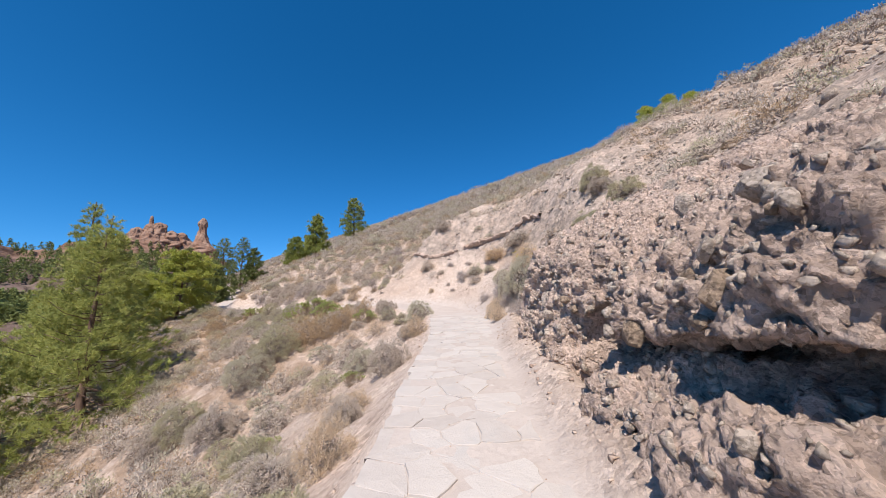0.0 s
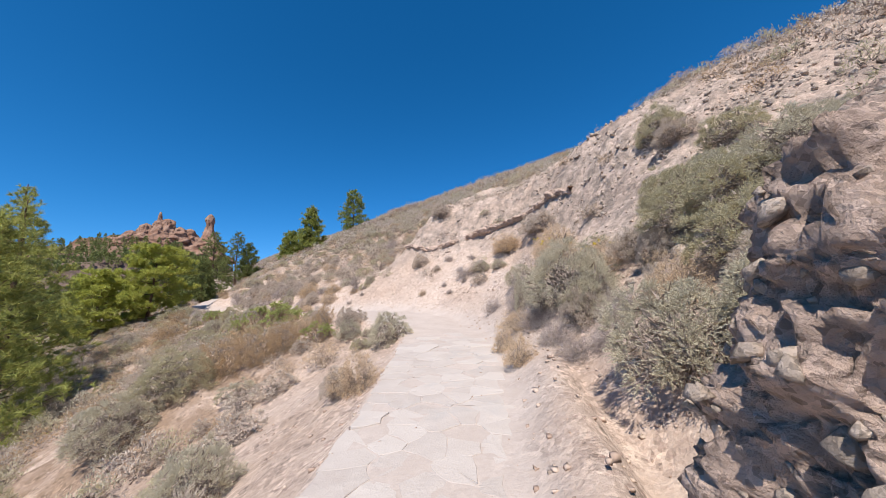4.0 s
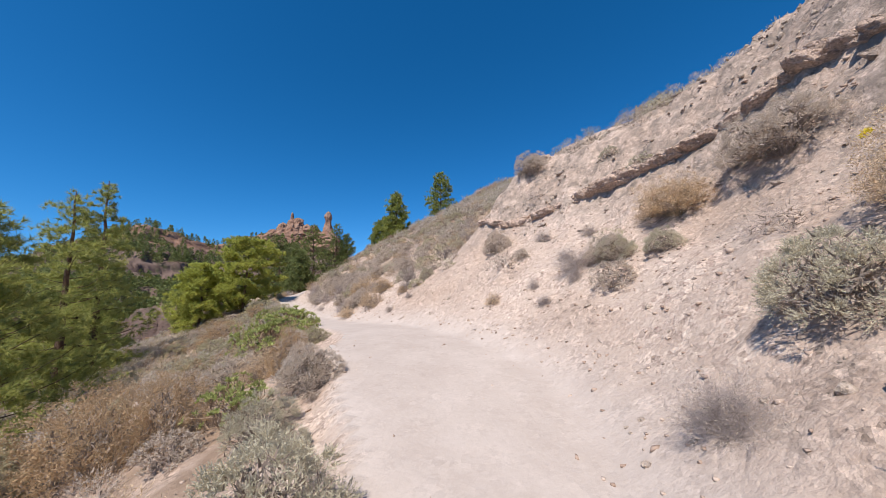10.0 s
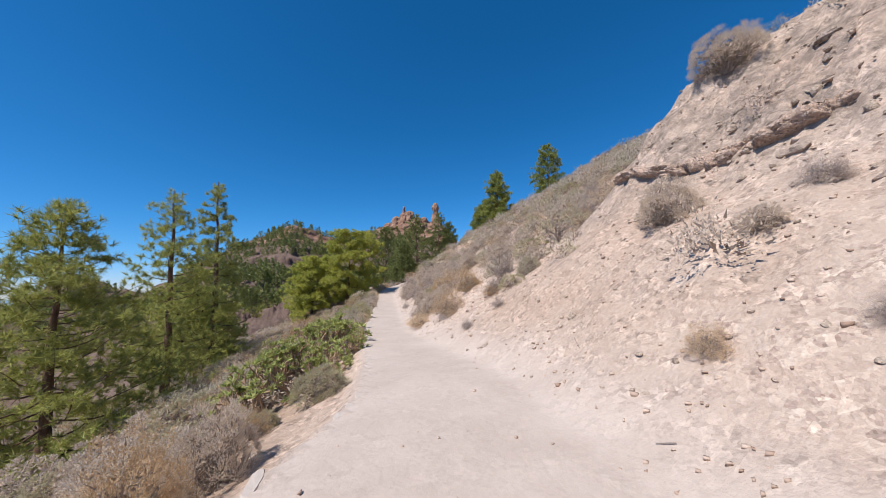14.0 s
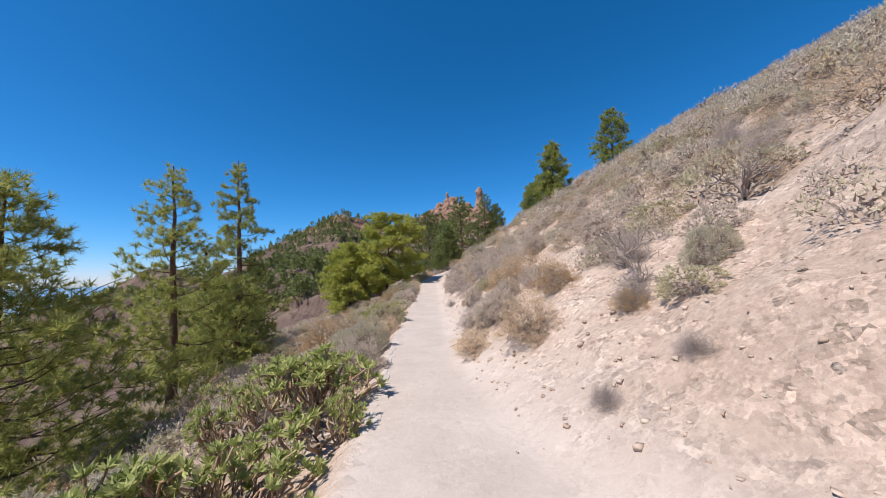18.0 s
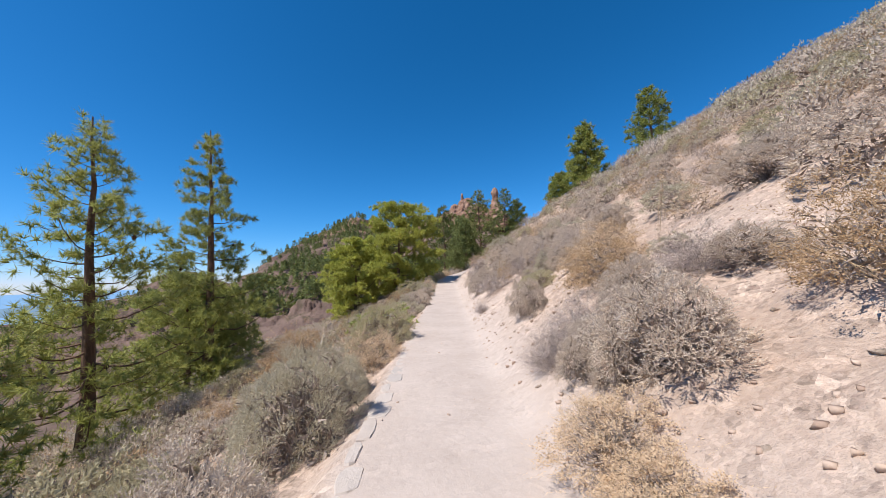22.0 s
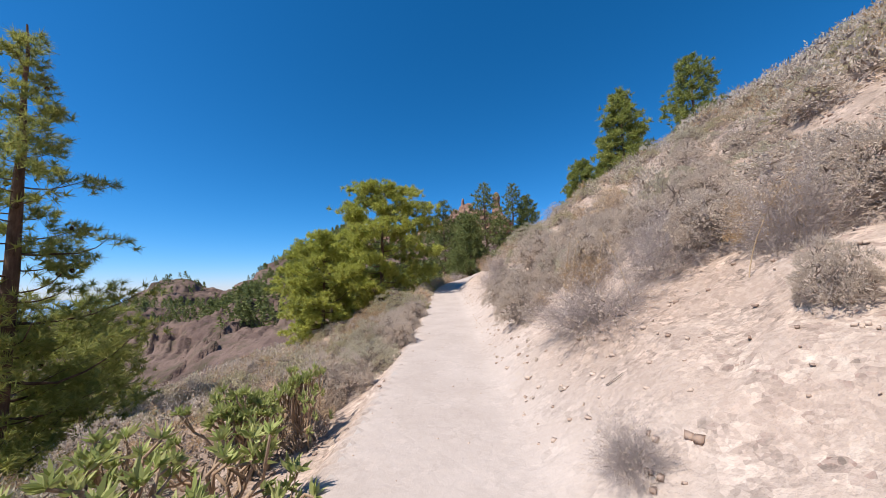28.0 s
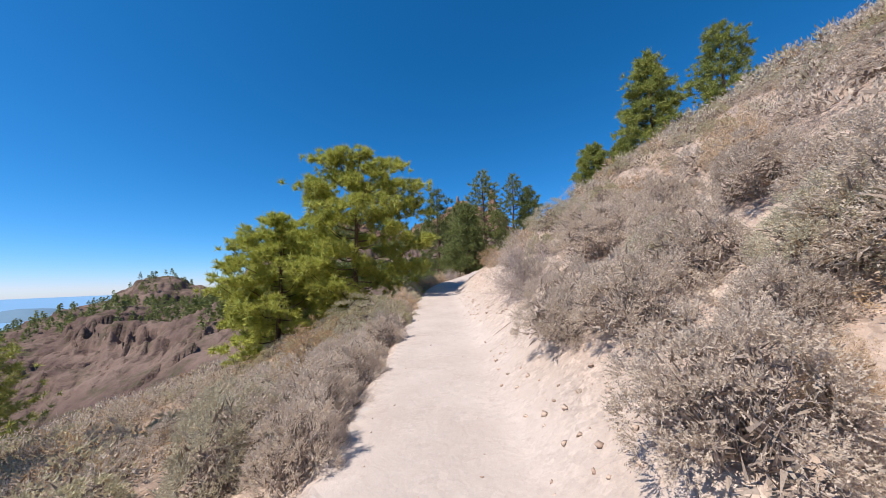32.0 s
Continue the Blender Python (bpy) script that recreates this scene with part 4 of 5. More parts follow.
for q in ((-8.32, 22.56, 2.04, 1.21), (-9.79, 22.08, 1.05, 1.14), (-9.10, 22.63, 1.13, 1.17), (-7.33, 22.61, 0.53, 0.62),):
    shrub("green", *q)

# along the last dirt stretch: kind, then x, y, width, height
for q in ((-20.58, 33.16, 1.05, 0.84), (-22.19, 43.26, 2.37, 1.29),):
    shrub("sage", *q)
for q in ((-13.10, 32.35, 0.44, 0.47), (-18.4, 31.3, 1.45, 0.84), (-20.62, 33.83, 1.71, 0.96), (-18.75, 36.40, 1.34, 1.15), (-19.39, 39.24, 2.04, 1.47), (-16.86, 35.51, 0.75, 0.6), (-17.05, 34.6, 1.0, 0.85), (-17.85, 35.8, 1.05, 0.9), (-16.60, 36.38, 0.55, 0.57), (-18.12, 38.22, 1.18, 0.95), (-19.68, 33.50, 0.75, 0.65),):
    shrub("grey", *q)
for q in ((-26.30, 38.13, 3.02, 1.21),):
    shrub("olive", *q)
for q in ((-13.97, 31.19, 0.43, 0.36), (-13.25, 33.54, 0.83, 0.98), (-21.12, 39.03, 1.50, 1.47), (-16.76, 39.11, 0.76, 0.67),):
    shrub("twig", *q)
for q in ((-16.50, 36.04, 0.67, 0.57), (-16.72, 34.76, 0.30, 0.35), (-17.31, 40.35, 1.18, 1.05),):
    shrub("straw", *q)
for q in ((-17.80, 27.31, 1.97, 1.25), (-24.19, 35.45, 1.73, 1.05),):
    shrub("rust", *q)
for q in ((-15.91, 29.03, 1.54, 1.15), (-17.16, 29.90, 1.10, 1.01), (-16.97, 30.43, 0.77, 0.91),):
    shrub("green", *q)


# the thick scrub at the end of the bluff and above it: kind, then x, y, width, height
for q in ((2.75, 9.05, 1.25, 1.0), (3.3, 8.5, 1.0, 0.8), (5.1, 10.0, 1.2, 0.9), (5.6, 11.6, 1.2, 0.9), (6.6, 11.0, 1.1, 0.8)):
    shrub("sage", *q)
for q in ((4.4, 11.1, 1.35, 0.95), (4.6, 10.4, 1.2, 0.9), (4.0, 9.7, 1.15, 0.9), (5.2, 12.4, 1.3, 0.9), (6.3, 12.3, 1.2, 0.85), (5.9, 13.6, 1.2, 0.9), (7.2, 13.2, 1.3, 0.9)):
    shrub("olive", *q)
for q in ((2.87, 11.5, 0.8, 0.7), (4.1, 12.1, 0.9, 0.7), (6.9, 14.6, 1.1, 0.8), (3.7, 8.9, 0.8, 0.6)):
    shrub("grey", *q)
for q in ((2.2, 12.4, 0.65, 0.45), (2.45, 12.75, 0.7, 0.5), (2.3, 10.6, 0.55, 0.4), (3.1, 10.7, 0.7, 0.5), (3.3, 15.6, 0.8, 0.6)):
    shrub("twig", *q)
for q in ((2.0, 12.9, 0.75, 0.45), (3.4, 10.0, 0.8, 0.7), (3.6, 15.5, 0.9, 0.75), (4.0, 16.3, 1.1, 0.9), (3.8, 14.9, 0.8, 0.7)):
    shrub("straw", *q)


def blossom(x, y, wide, tall, seed):
    """A dry shrub that still carries some yellow flower heads."""
    t = shrub("straw", x, y, wide, tall)
    t["label"] = "dry straw-coloured shrub with a few yellow flowers"
    rng = np.random.default_rng(seed)
    for _ in range(9):
        a, r = rng.uniform(0, 6.28), rng.uniform(0.1, 0.5)
        c = np.array([r * math.cos(a), r * math.sin(a), 0.72 * math.sqrt(1.05 - r * r * 2.2)])
        n = 26
        v, f = blades(np.repeat(c[None], n, 0) + rng.normal(size=(n, 3)) * 0.012, rng.normal(size=(n, 3)) + np.array([0, 0, 0.5]), 0.03, 0.016, rng, slim=True)
        part("flower", mesh_from("flower", v, f, M_FLOWER, False), t, "small yellow flower head")


blossom(3.7, 15.7, 1.0, 0.8, 1)
blossom(3.9, 16.9, 1.0, 0.8, 2)
blossom(3.7, 12.6, 0.9, 0.8, 3)


# thick scrub above the last stretch: kind, then x, y, width, height
for q in ((-15.05, 33.35, 1.6, 0.8), (-14.5, 34.1, 1.2, 0.8), (-11.7, 32.6, 1.2, 1.0), (-14.6, 35.2, 1.2, 0.9)):
    shrub("twig", *q)
for q in ((-16.1, 35.7, 1.3, 1.0), (-15.3, 36.4, 1.3, 0.95), (-16.2, 37.1, 1.25, 1.0), (-17.5, 36.9, 1.2, 1.0), (-13.9, 34.4, 1.2, 0.9), (-12.6, 33.9, 1.2, 0.9), (-11.2, 33.7, 1.3, 1.0), (-14.3, 36.2, 1.2, 0.9), (-17.0, 38.4, 1.3, 1.0), (-18.4, 39.9, 1.3, 1.0), (-19.9, 40.9, 1.4, 1.1)):
    shrub("grey", *q)
for q in ((-16.6, 36.0, 0.9, 0.8), (-12.4, 32.4, 0.9, 0.7), (-15.0, 37.4, 1.2, 0.9), (-18.0, 37.6, 1.1, 0.9)):
    shrub("sage", *q)
for q in ((-15.95, 35.15, 0.95, 0.6), (-13.4, 33.9, 0.8, 0.6)):
    shrub("rust", *q)


# bushes that hug the outer edge of the dirt path
EDGE = np.random.default_rng(23)
for s in np.arange(27.5, 64, 1.15):
    kind = ("grey", "grey", "sage", "olive", "grey", "straw", "twig")[EDGE.integers(7)]
    x, y = on_path(s, -half_left(s) - EDGE.uniform(0.4, 0.6))[:2]
    if min(math.hypot(o.location.x - x, o.location.y - y) for o in scene.objects if o.name.split(".")[0] in SHRUB_NAME.values()) > 0.75:
        shrub(kind, float(x), float(y), EDGE.uniform(1.0, 1.35), EDGE.uniform(0.6, 0.85))


def dead_tree(x, y, tall, seed):
    """A small dead tree: a twisted bare trunk that forks low into crooked limbs."""
    rng = np.random.default_rng(seed)
    t = thing("dead_tree", "small gnarled dead tree with bare grey crooked limbs on the slope", "dead tree", x, y, height(x, y))
    k = np.linspace(0, 1, 7)
    line = np.stack([0.12 * np.sin(k * 3) * tall, 0.06 * np.cos(k * 4) * tall, -0.1 + k * 0.45 * tall], 1)
    part("trunk", mesh_from("trunk", *tube(line, np.linspace(0.07, 0.05, 7) * tall, 8), M_DEAD), t, "twisted weathered grey trunk")
    for i in range(9):
        a = i * 0.75 + rng.uniform(-0.3, 0.3)
        pieces, todo = [], [(line[2 + i % 5], np.array([math.cos(a), math.sin(a), rng.uniform(0.3, 1.2)]), 0.028 * tall, 0)]
        while todo:
            base, way, rad, level = todo.pop()
            way = way / np.linalg.norm(way)
            steps = [base]
            for _ in range(4):
                way = way + rng.normal(size=3) * 0.28
                way = way / np.linalg.norm(way)
                steps.append(steps[-1] + way * tall * (0.085, 0.065, 0.05)[level])
            pieces.append(tube(steps, np.linspace(rad, rad * 0.55, 5), 5))
            if level < 2:
                for q in (steps[2], steps[4], steps[4]):
                    todo.append((q, way + rng.normal(size=3) * 0.55 + np.array([0, 0, 0.4]), rad * 0.55, level + 1))
        part("limb", mesh_from("limb", *gather(pieces), M_DEAD), t)


dead_tree(-14.95, 36.1, 1.0, 3)
dead_tree(-5.8, 26.9, 0.85, 4)
dead_tree(-4.3, 27.9, 0.9, 6)
dead_tree(-5.3, 25.9, 0.55, 7)


def cover(x, y):
    """How thickly scrub grows there, 0 to 1."""
    s, d, _ = beside(x, y)
    right, left = d - half_right(s), -d - half_left(s)
    grow = smooth(25, 31, s)
    c = np.where(d > 0, smooth(0.7, 1.6, right) * (0.18 * (s < 14) + 0.10 * (s >= 14) * (1 - grow) + 1.3 * grow), np.where(s < 15, 0.07 + 1.1 * smooth(1.8, 3.4, left), smooth(0.25, 0.9, left) * 1.6))
    c = np.where((d > 0) & (right > 10), np.maximum(c, 0.2 + 0.65 * smooth(9, 18, s)), c)
    c = np.where((d > 0) & (s < 7) & (right < 9), 0.06, c)
    c = np.where((d > 0) & (s < 9.5) & (right < 2.6), 0.0, c)
    return c * (0.45 + 0.9 * vnoise(x / 1.7, y / 1.7, 61))


def scatter(n, box, seed, power=1.0):
    rng = np.random.default_rng(seed)
    x, y = rng.uniform(box[0], box[1], n), rng.uniform(box[2], box[3], n)
    keep = rng.random(n) < cover(x, y) * power
    return x[keep], y[keep], rng


def near_scrub():
    x, y, rng = scatter(5200, (-34, 10, -2, 56), 8)
    s, d, _ = beside(x, y)
    placed = [(o.location.x, o.location.y, o.scale.x) for o in scene.objects if o.name.split(".")[0] in SHRUB_NAME.values()]
    px = np.array(placed)
    kinds = ["grey", "grey", "sage", "olive", "twig", "straw", "rust"]
    left_kinds = ["sage", "grey", "olive", "olive", "rust", "grey", "straw", "twig"]
    made = 0
    for i in np.argsort(np.where((d > 0) & (s > 26), 0.55, 1.0) * np.abs(d)):
        if made >= 520 or abs(d[i]) > 15:
            break
        if abs(d[i]) > 8.5 and (d[i] < 0 or s[i] < 24):
            continue
        wide = rng.uniform(0.55, 1.25) * (1.15 if s[i] > 26 and d[i] > 0 else 1) * (0.75 if abs(d[i]) < 2.2 else 1)
        if np.any(np.hypot(px[:, 0] - x[i], px[:, 1] - y[i]) < 0.40 * (px[:, 2] + wide)):
            continue
        if -d[i] > 0 and -d[i] - half_left(s[i]) < wide * 0.45 or d[i] > 0 and d[i] - half_right(s[i]) < 1.75:
            continue
        k = (left_kinds if d[i] < 0 else kinds)[rng.integers(7)]
        shrub(k, float(x[i]), float(y[i]), float(wide), float(wide * rng.uniform(0.5, 0.75)), bool(abs(d[i]) > 2.9))
        px = np.vstack([px, [x[i], y[i], wide]])
        made += 1
    return px


NEAR = near_scrub()


def far_scrub():
    """The scrub farther off, too thick to count, as tufts of slim leaves on low domes."""
    groups = {k: [] for k in ("grey", "olive", "sage", "rust", "dead")}
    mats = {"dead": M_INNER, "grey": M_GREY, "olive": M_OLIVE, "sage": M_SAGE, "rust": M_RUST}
    label = {"dead": "dead brown twigs coloured as the shaded inside of hillside scrub", "grey": "dry grey scrub covering the hillside", "olive": "olive green scrub covering the hillside", "sage": "silvery scrub covering the hillside", "rust": "rust-brown withered scrub on the hillside"}
    for box, n, leaves, seed in (((-36, 16, -6, 52), 7000, 420, 71), ((-36, 16, -6, 52), 7000, 330, 75), ((-36, 16, -6, 52), 7000, 230, 74), ((-60, 40, -20, 100), 8500, 90, 72), ((-90, 90, 10, 170), 6500, 40, 73)):
        x, y, rng = scatter(n, box, 71 if seed in (74, 75) else seed)
        s, d, _ = beside(x, y)
        if seed in (71, 74, 75):
            near = np.array([np.min(np.hypot(NEAR[:, 0] - a, NEAR[:, 1] - b) - NEAR[:, 2] * 0.42) for a, b in zip(x, y)])
            ok = (near > 0.3) & ((d < -3.0) | (d > 3.4)) & (np.digitize(np.abs(d), (6.0, 10.0)) == {71: 0, 75: 1, 74: 2}[seed])
        elif seed == 72:
            ok = ~((x > -36) & (x < 16) & (y > -6) & (y < 52)) & (np.abs(d) > 2)
        else:
            ok = ~((x > -60) & (x < 40) & (y < 100)) & (d > 3)
        x, y, d = x[ok], y[ok], d[ok]
        z = land(x, y)[0]
        kind = rng.choice(["grey", "grey", "olive", "sage", "rust"], len(x), p=[0.3, 0.22, 0.2, 0.18, 0.1])
        size = rng.uniform(0.45, 1.15, len(x)) * np.where((d > 0) & (s[ok] > 26), 1.3, 1.0) * (1 + 0.016 * np.abs(d)) * np.where(np.abs(d) < 2.5, 0.6, 1)
        for k in ("grey", "olive", "sage", "rust"):
            m = kind == k
            c, w, nn = np.stack([x[m], y[m], z[m] - 0.03], 1), size[m], m.sum()
            if not nn:
                continue
            a, t = rng.random((nn, leaves)) * 2 * np.pi, rng.random((nn, leaves))
            el = np.arcsin(t)
            dirs = np.stack([np.cos(a) * np.cos(el), np.sin(a) * np.cos(el), np.sin(el)], -1)
            r = (0.72 + 0.28 * rng.random((nn, leaves, 1)) ** 0.6) * (1 + 0.25 * np.sin(3 * a + np.arange(nn)[:, None]))[..., None]
            knob = dirs[:, np.arange(leaves) % 11]
            p = c[:, None] + (knob * 0.74 + dirs * (0.1 + 0.16 * r) + rng.normal(size=dirs.shape) * 0.09) * w[:, None, None] * np.array([0.5, 0.5, 0.6])
            ax = dirs * 0.7 + rng.normal(size=dirs.shape) * 0.4 + np.array([0, 0, 0.5])
            ln = np.repeat(w, leaves) * 1.1 / leaves ** 0.5
            groups[k].append(blades(p.reshape(-1, 3), ax.reshape(-1, 3), ln, ln * 0.4, rng, slim=True))
            # dark blades deep in each dome: dead twigs coloured as inner shade
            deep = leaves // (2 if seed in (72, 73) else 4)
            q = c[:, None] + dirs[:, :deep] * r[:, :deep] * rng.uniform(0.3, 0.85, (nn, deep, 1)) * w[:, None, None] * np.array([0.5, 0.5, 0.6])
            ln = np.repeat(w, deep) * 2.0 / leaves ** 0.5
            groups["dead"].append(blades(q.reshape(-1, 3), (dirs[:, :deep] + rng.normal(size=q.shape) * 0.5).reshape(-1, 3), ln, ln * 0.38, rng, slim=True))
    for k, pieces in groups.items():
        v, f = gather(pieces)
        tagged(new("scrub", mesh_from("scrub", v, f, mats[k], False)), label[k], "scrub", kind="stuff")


far_scrub()


def far_woods():
    """Small pines scattered over the mountainside."""
    rng = np.random.default_rng(91)
    n = 5200
    az, r = rng.uniform(-100, -40, n), rng.uniform(150, 400, n)
    x, y = r * np.sin(np.radians(az)), r * np.cos(np.radians(az))
    keep = (vnoise(x / 42, y / 42, 7) > 0.42) & ((az > -76) | (rng.random(n) < 0.25))
    x, y, az, r = x[keep], y[keep], az[keep], r[keep]
    mount = bpy.data.objects["backdrop_mountain"]
    pieces = []
    for a, b in zip(x, y):
        hit, p, _, _ = mount.ray_cast((a, b, 300), (0, 0, -1))
        if not hit:
            continue
        t = rng.uniform(4, 8)
        m = 56
        f = rng.random(m) ** 0.8
        an = rng.random(m) * 6.283
        rad = t * 0.24 * (1 - f) * rng.uniform(0.5, 1, m)
        q = np.stack([p[0] + rad * np.cos(an), p[1] + rad * np.sin(an), p[2] + 0.3 + f * t * 0.9], 1)
        ax = np.stack([np.cos(an), np.sin(an), 0.35 + 0 * an], 1) + rng.normal(size=(m, 3)) * 0.4
        pieces.append(blades(q, ax, t * 0.17, t * 0.1, rng, slim=True))
    v, f = gather(pieces)
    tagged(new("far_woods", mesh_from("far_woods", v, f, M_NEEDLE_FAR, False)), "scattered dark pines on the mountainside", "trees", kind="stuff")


far_woods()


# ---- rock beside the first stretch: a bluff with a hollow under its overhang ----
def outcrop():
    S = np.concatenate([np.linspace(-6.5, 0.4, 40), np.linspace(0.43, 9.0, 400)])
    ns, nv = len(S), 280
    low = np.array([(1.0, -0.25), (1.03, 0.0), (1.1, 0.2), (1.2, 0.37), (1.36, 0.5), (1.55, 0.6), (1.78, 0.67), (2.0, 0.7), (2.0, 0.75), (1.85, 0.755), (1.62, 0.735), (1.46, 0.8), (1.5, 1.08), (1.78, 1.5), (2.45, 2.0), (4.2, 2.95), (6.2, 3.6)])
    face = np.array([(1.25, -0.25), (1.22, 0.05), (1.22, 0.35), (1.25, 0.6), (1.28, 0.75), (1.32, 0.9), (1.36, 1.0), (1.4, 1.1), (1.42, 1.2), (1.46, 1.3), (1.48, 1.4), (1.58, 1.62), (1.85, 1.9), (2.4, 2.2), (3.2, 2.55), (4.4, 3.1), (6.2, 3.6)])
    run = np.concatenate([[0], np.cumsum(np.hypot(*np.diff(low, axis=0).T))])
    k = np.interp(np.linspace(0, run[-1], nv), run, np.arange(len(low)))
    out = np.zeros((ns, nv, 3))
    for i, s in enumerate(S):
        w = smooth(4.1, 5.0, s) * 1.0
        prof = low * (1 - w) + face * w
        notch = 1.3 * math.exp(-((s - 4.62) / 0.3) ** 2)
        d, h = np.interp(k, np.arange(len(low)), prof[:, 0]), np.interp(k, np.arange(len(low)), prof[:, 1])
        end = smooth(7.0, 9.0, s)
        d = d - 0.13 * math.exp(-((s - 3.8) / 0.65) ** 2) * smooth(0.7, 0.82, h) * (1 - smooth(1.3, 1.9, h)) + notch * (1 - smooth(0.6, 1.0, h)) * 0.8 + end * 0.9
        h = h * (1 - 0.75 * end) - 0.25 * end
        h = h + 0.11 * min(max(4.0 - s, 0), 3) * smooth(0.05, 0.45, h) * (1 - smooth(1.6, 2.6, h))
        d = d + 0.16 * math.sin(s * 1.7) + 0.10 * math.sin(s * 4.1 + 1)
        ox, oy, oz, a = on_path(s)
        out[i] = np.stack([ox + d * math.sin(a), oy - d * math.cos(a), oz + h], 1)
    du, dv = np.gradient(out, axis=0), np.gradient(out, axis=1)
    nrm = np.cross(du, dv)
    nrm /= np.linalg.norm(nrm, axis=2)[..., None] + 1e-9
    flat = out.reshape(-1, 3)
    amp = np.empty(len(flat))
    for i, p in enumerate(flat):
        q = Vector(p)
        a = noise.fractal(q * 1.1, 0.9, 2.0, 3) * 0.09 + noise.fractal(q * 4.0, 0.55, 2.2, 5) * 0.06
        b = 0.0
        for scale, size in ((1.7, 0.10), (3.9, 0.065), (8.5, 0.045), (18.0, 0.024)):
            r, c = noise.voronoi(q * scale + Vector((0, 0, scale)) + noise.noise_vector(q * scale * 0.7) * 0.35)
            tilt = noise.noise_vector(c[0] * 3.1)
            b += size * (0.55 * noise.noise(c[0] * 2.3) + 0.9 * tilt.dot(q * scale + Vector((0, 0, scale)) - c[0]) - 0.35 * max(0.0, 1 - (r[1] - r[0]) / 0.12))
        amp[i] = a + b + noise.fractal(q * 13, 0.8, 2.0, 2) * 0.02 - 0.02
    sign = -1.0 if (nrm[150, 12] @ np.array([-1.0, 0, 0.3])) < 0 else 1.0
    flat = flat + nrm.reshape(-1, 3) * (1.1 * amp * sign)[:, None]
    t = thing("rock_outcrop", "rough grey-brown volcanic rock bluff with a hollow beneath its overhang", "rock outcrop")
    cut = int(np.searchsorted(k, 7.3))
    grid = flat.reshape(ns, nv, 3)
    for name, g in (("ledge", grid[:, :cut + 1]), ("overhang", grid[:, cut:])):
        part(name, mesh_from(name, g.reshape(-1, 3), grid_faces(ns, g.shape[1]), M_ROCK, False), t)
    return t


outcrop()


# ---- stones ----
def stone_mesh(seed, mat, corners=22, flat=0.7):
    """An angular stone: the hull of scattered corners."""
    rng = np.random.default_rng(seed + 500)
    p = rng.normal(size=(corners, 3))
    p = p / np.linalg.norm(p, axis=1)[:, None] * rng.uniform(0.38, 0.55, (corners, 1)) * np.array([1, 0.85, flat])
    bm = bmesh.new()
    for q in p:
        bm.verts.new(q)
    made = bmesh.ops.convex_hull(bm, input=bm.verts)
    bmesh.ops.delete(bm, geom=[v for v in made["geom_interior"] if isinstance(v, bmesh.types.BMVert)], context="VERTS")
    me = bpy.data.meshes.new("stone")
    bm.to_mesh(me)
    bm.free()
    if mat:
        me.materials.append(mat)
    return me


BOULDERS = [stone_mesh(i, M_BROWN, 44, 0.75) for i in range(5)]
STONES = [stone_mesh(10 + i, M_STONE, 30, 0.6) for i in range(6)]


def stone(x, y, size, meshes, label, z=None, name="stone", group=""):
    ob = new(name, GROW.choice(meshes))
    z = height(x, y) if z is None else z
    ob.matrix_basis = Matrix.LocRotScale((x, y, z + size * 0.03), Euler((GROW.uniform(-0.4, 0.4), GROW.uniform(-0.4, 0.4), GROW.uniform(0, 6.28))), (size * GROW.uniform(0.85, 1.3), size, size * GROW.uniform(0.8, 1.1)))
    return tagged(ob, label, "stone", group)


for q in ((3.95, 4.12, 0.5), (4.74, 5.32, 0.42), (4.1, 6.6, 0.3), (4.3, 6.4, 0.28), (4.6, 3.6, 0.4), (5.3, 4.6, 0.3), (6.0, 6.3, 0.35), (5.6, 7.4, 0.4), (4.9, 8.4, 0.3), (6.8, 8.1, 0.45), (7.6, 9.6, 0.4), (5.2, 2.4, 0.5), (6.4, 3.2, 0.4)):
    stone(*q, BOULDERS, "angular brown boulder half sunk in the stony slope", name="boulder", group="boulders on the slope")


def rubble_mesh(places, sizes, rng, mat):
    """Many angular stones in one mesh."""
    hulls = []
    for me in (stone_mesh(70 + i, None, 12, 0.8) for i in range(5)):
        v = np.array([q.co for q in me.vertices])
        hulls.append((v, np.array([list(f.vertices) for f in me.polygons])))
        bpy.data.meshes.remove(me)
    pieces = []
    for p, k in zip(places, sizes):
        v, f = hulls[rng.integers(5)]
        q = rng.normal(size=4)
        turn = np.array(Matrix.Rotation(q[0], 3, "X") @ Matrix.Rotation(q[1], 3, "Y") @ Matrix.Rotation(3 * q[2], 3, "Z"))
        pieces.append(((v * rng.uniform(0.75, 1.35, 3) * k) @ turn.T + np.array(p), f))
    return mesh_from("rubble", *gather(pieces), mat, False)


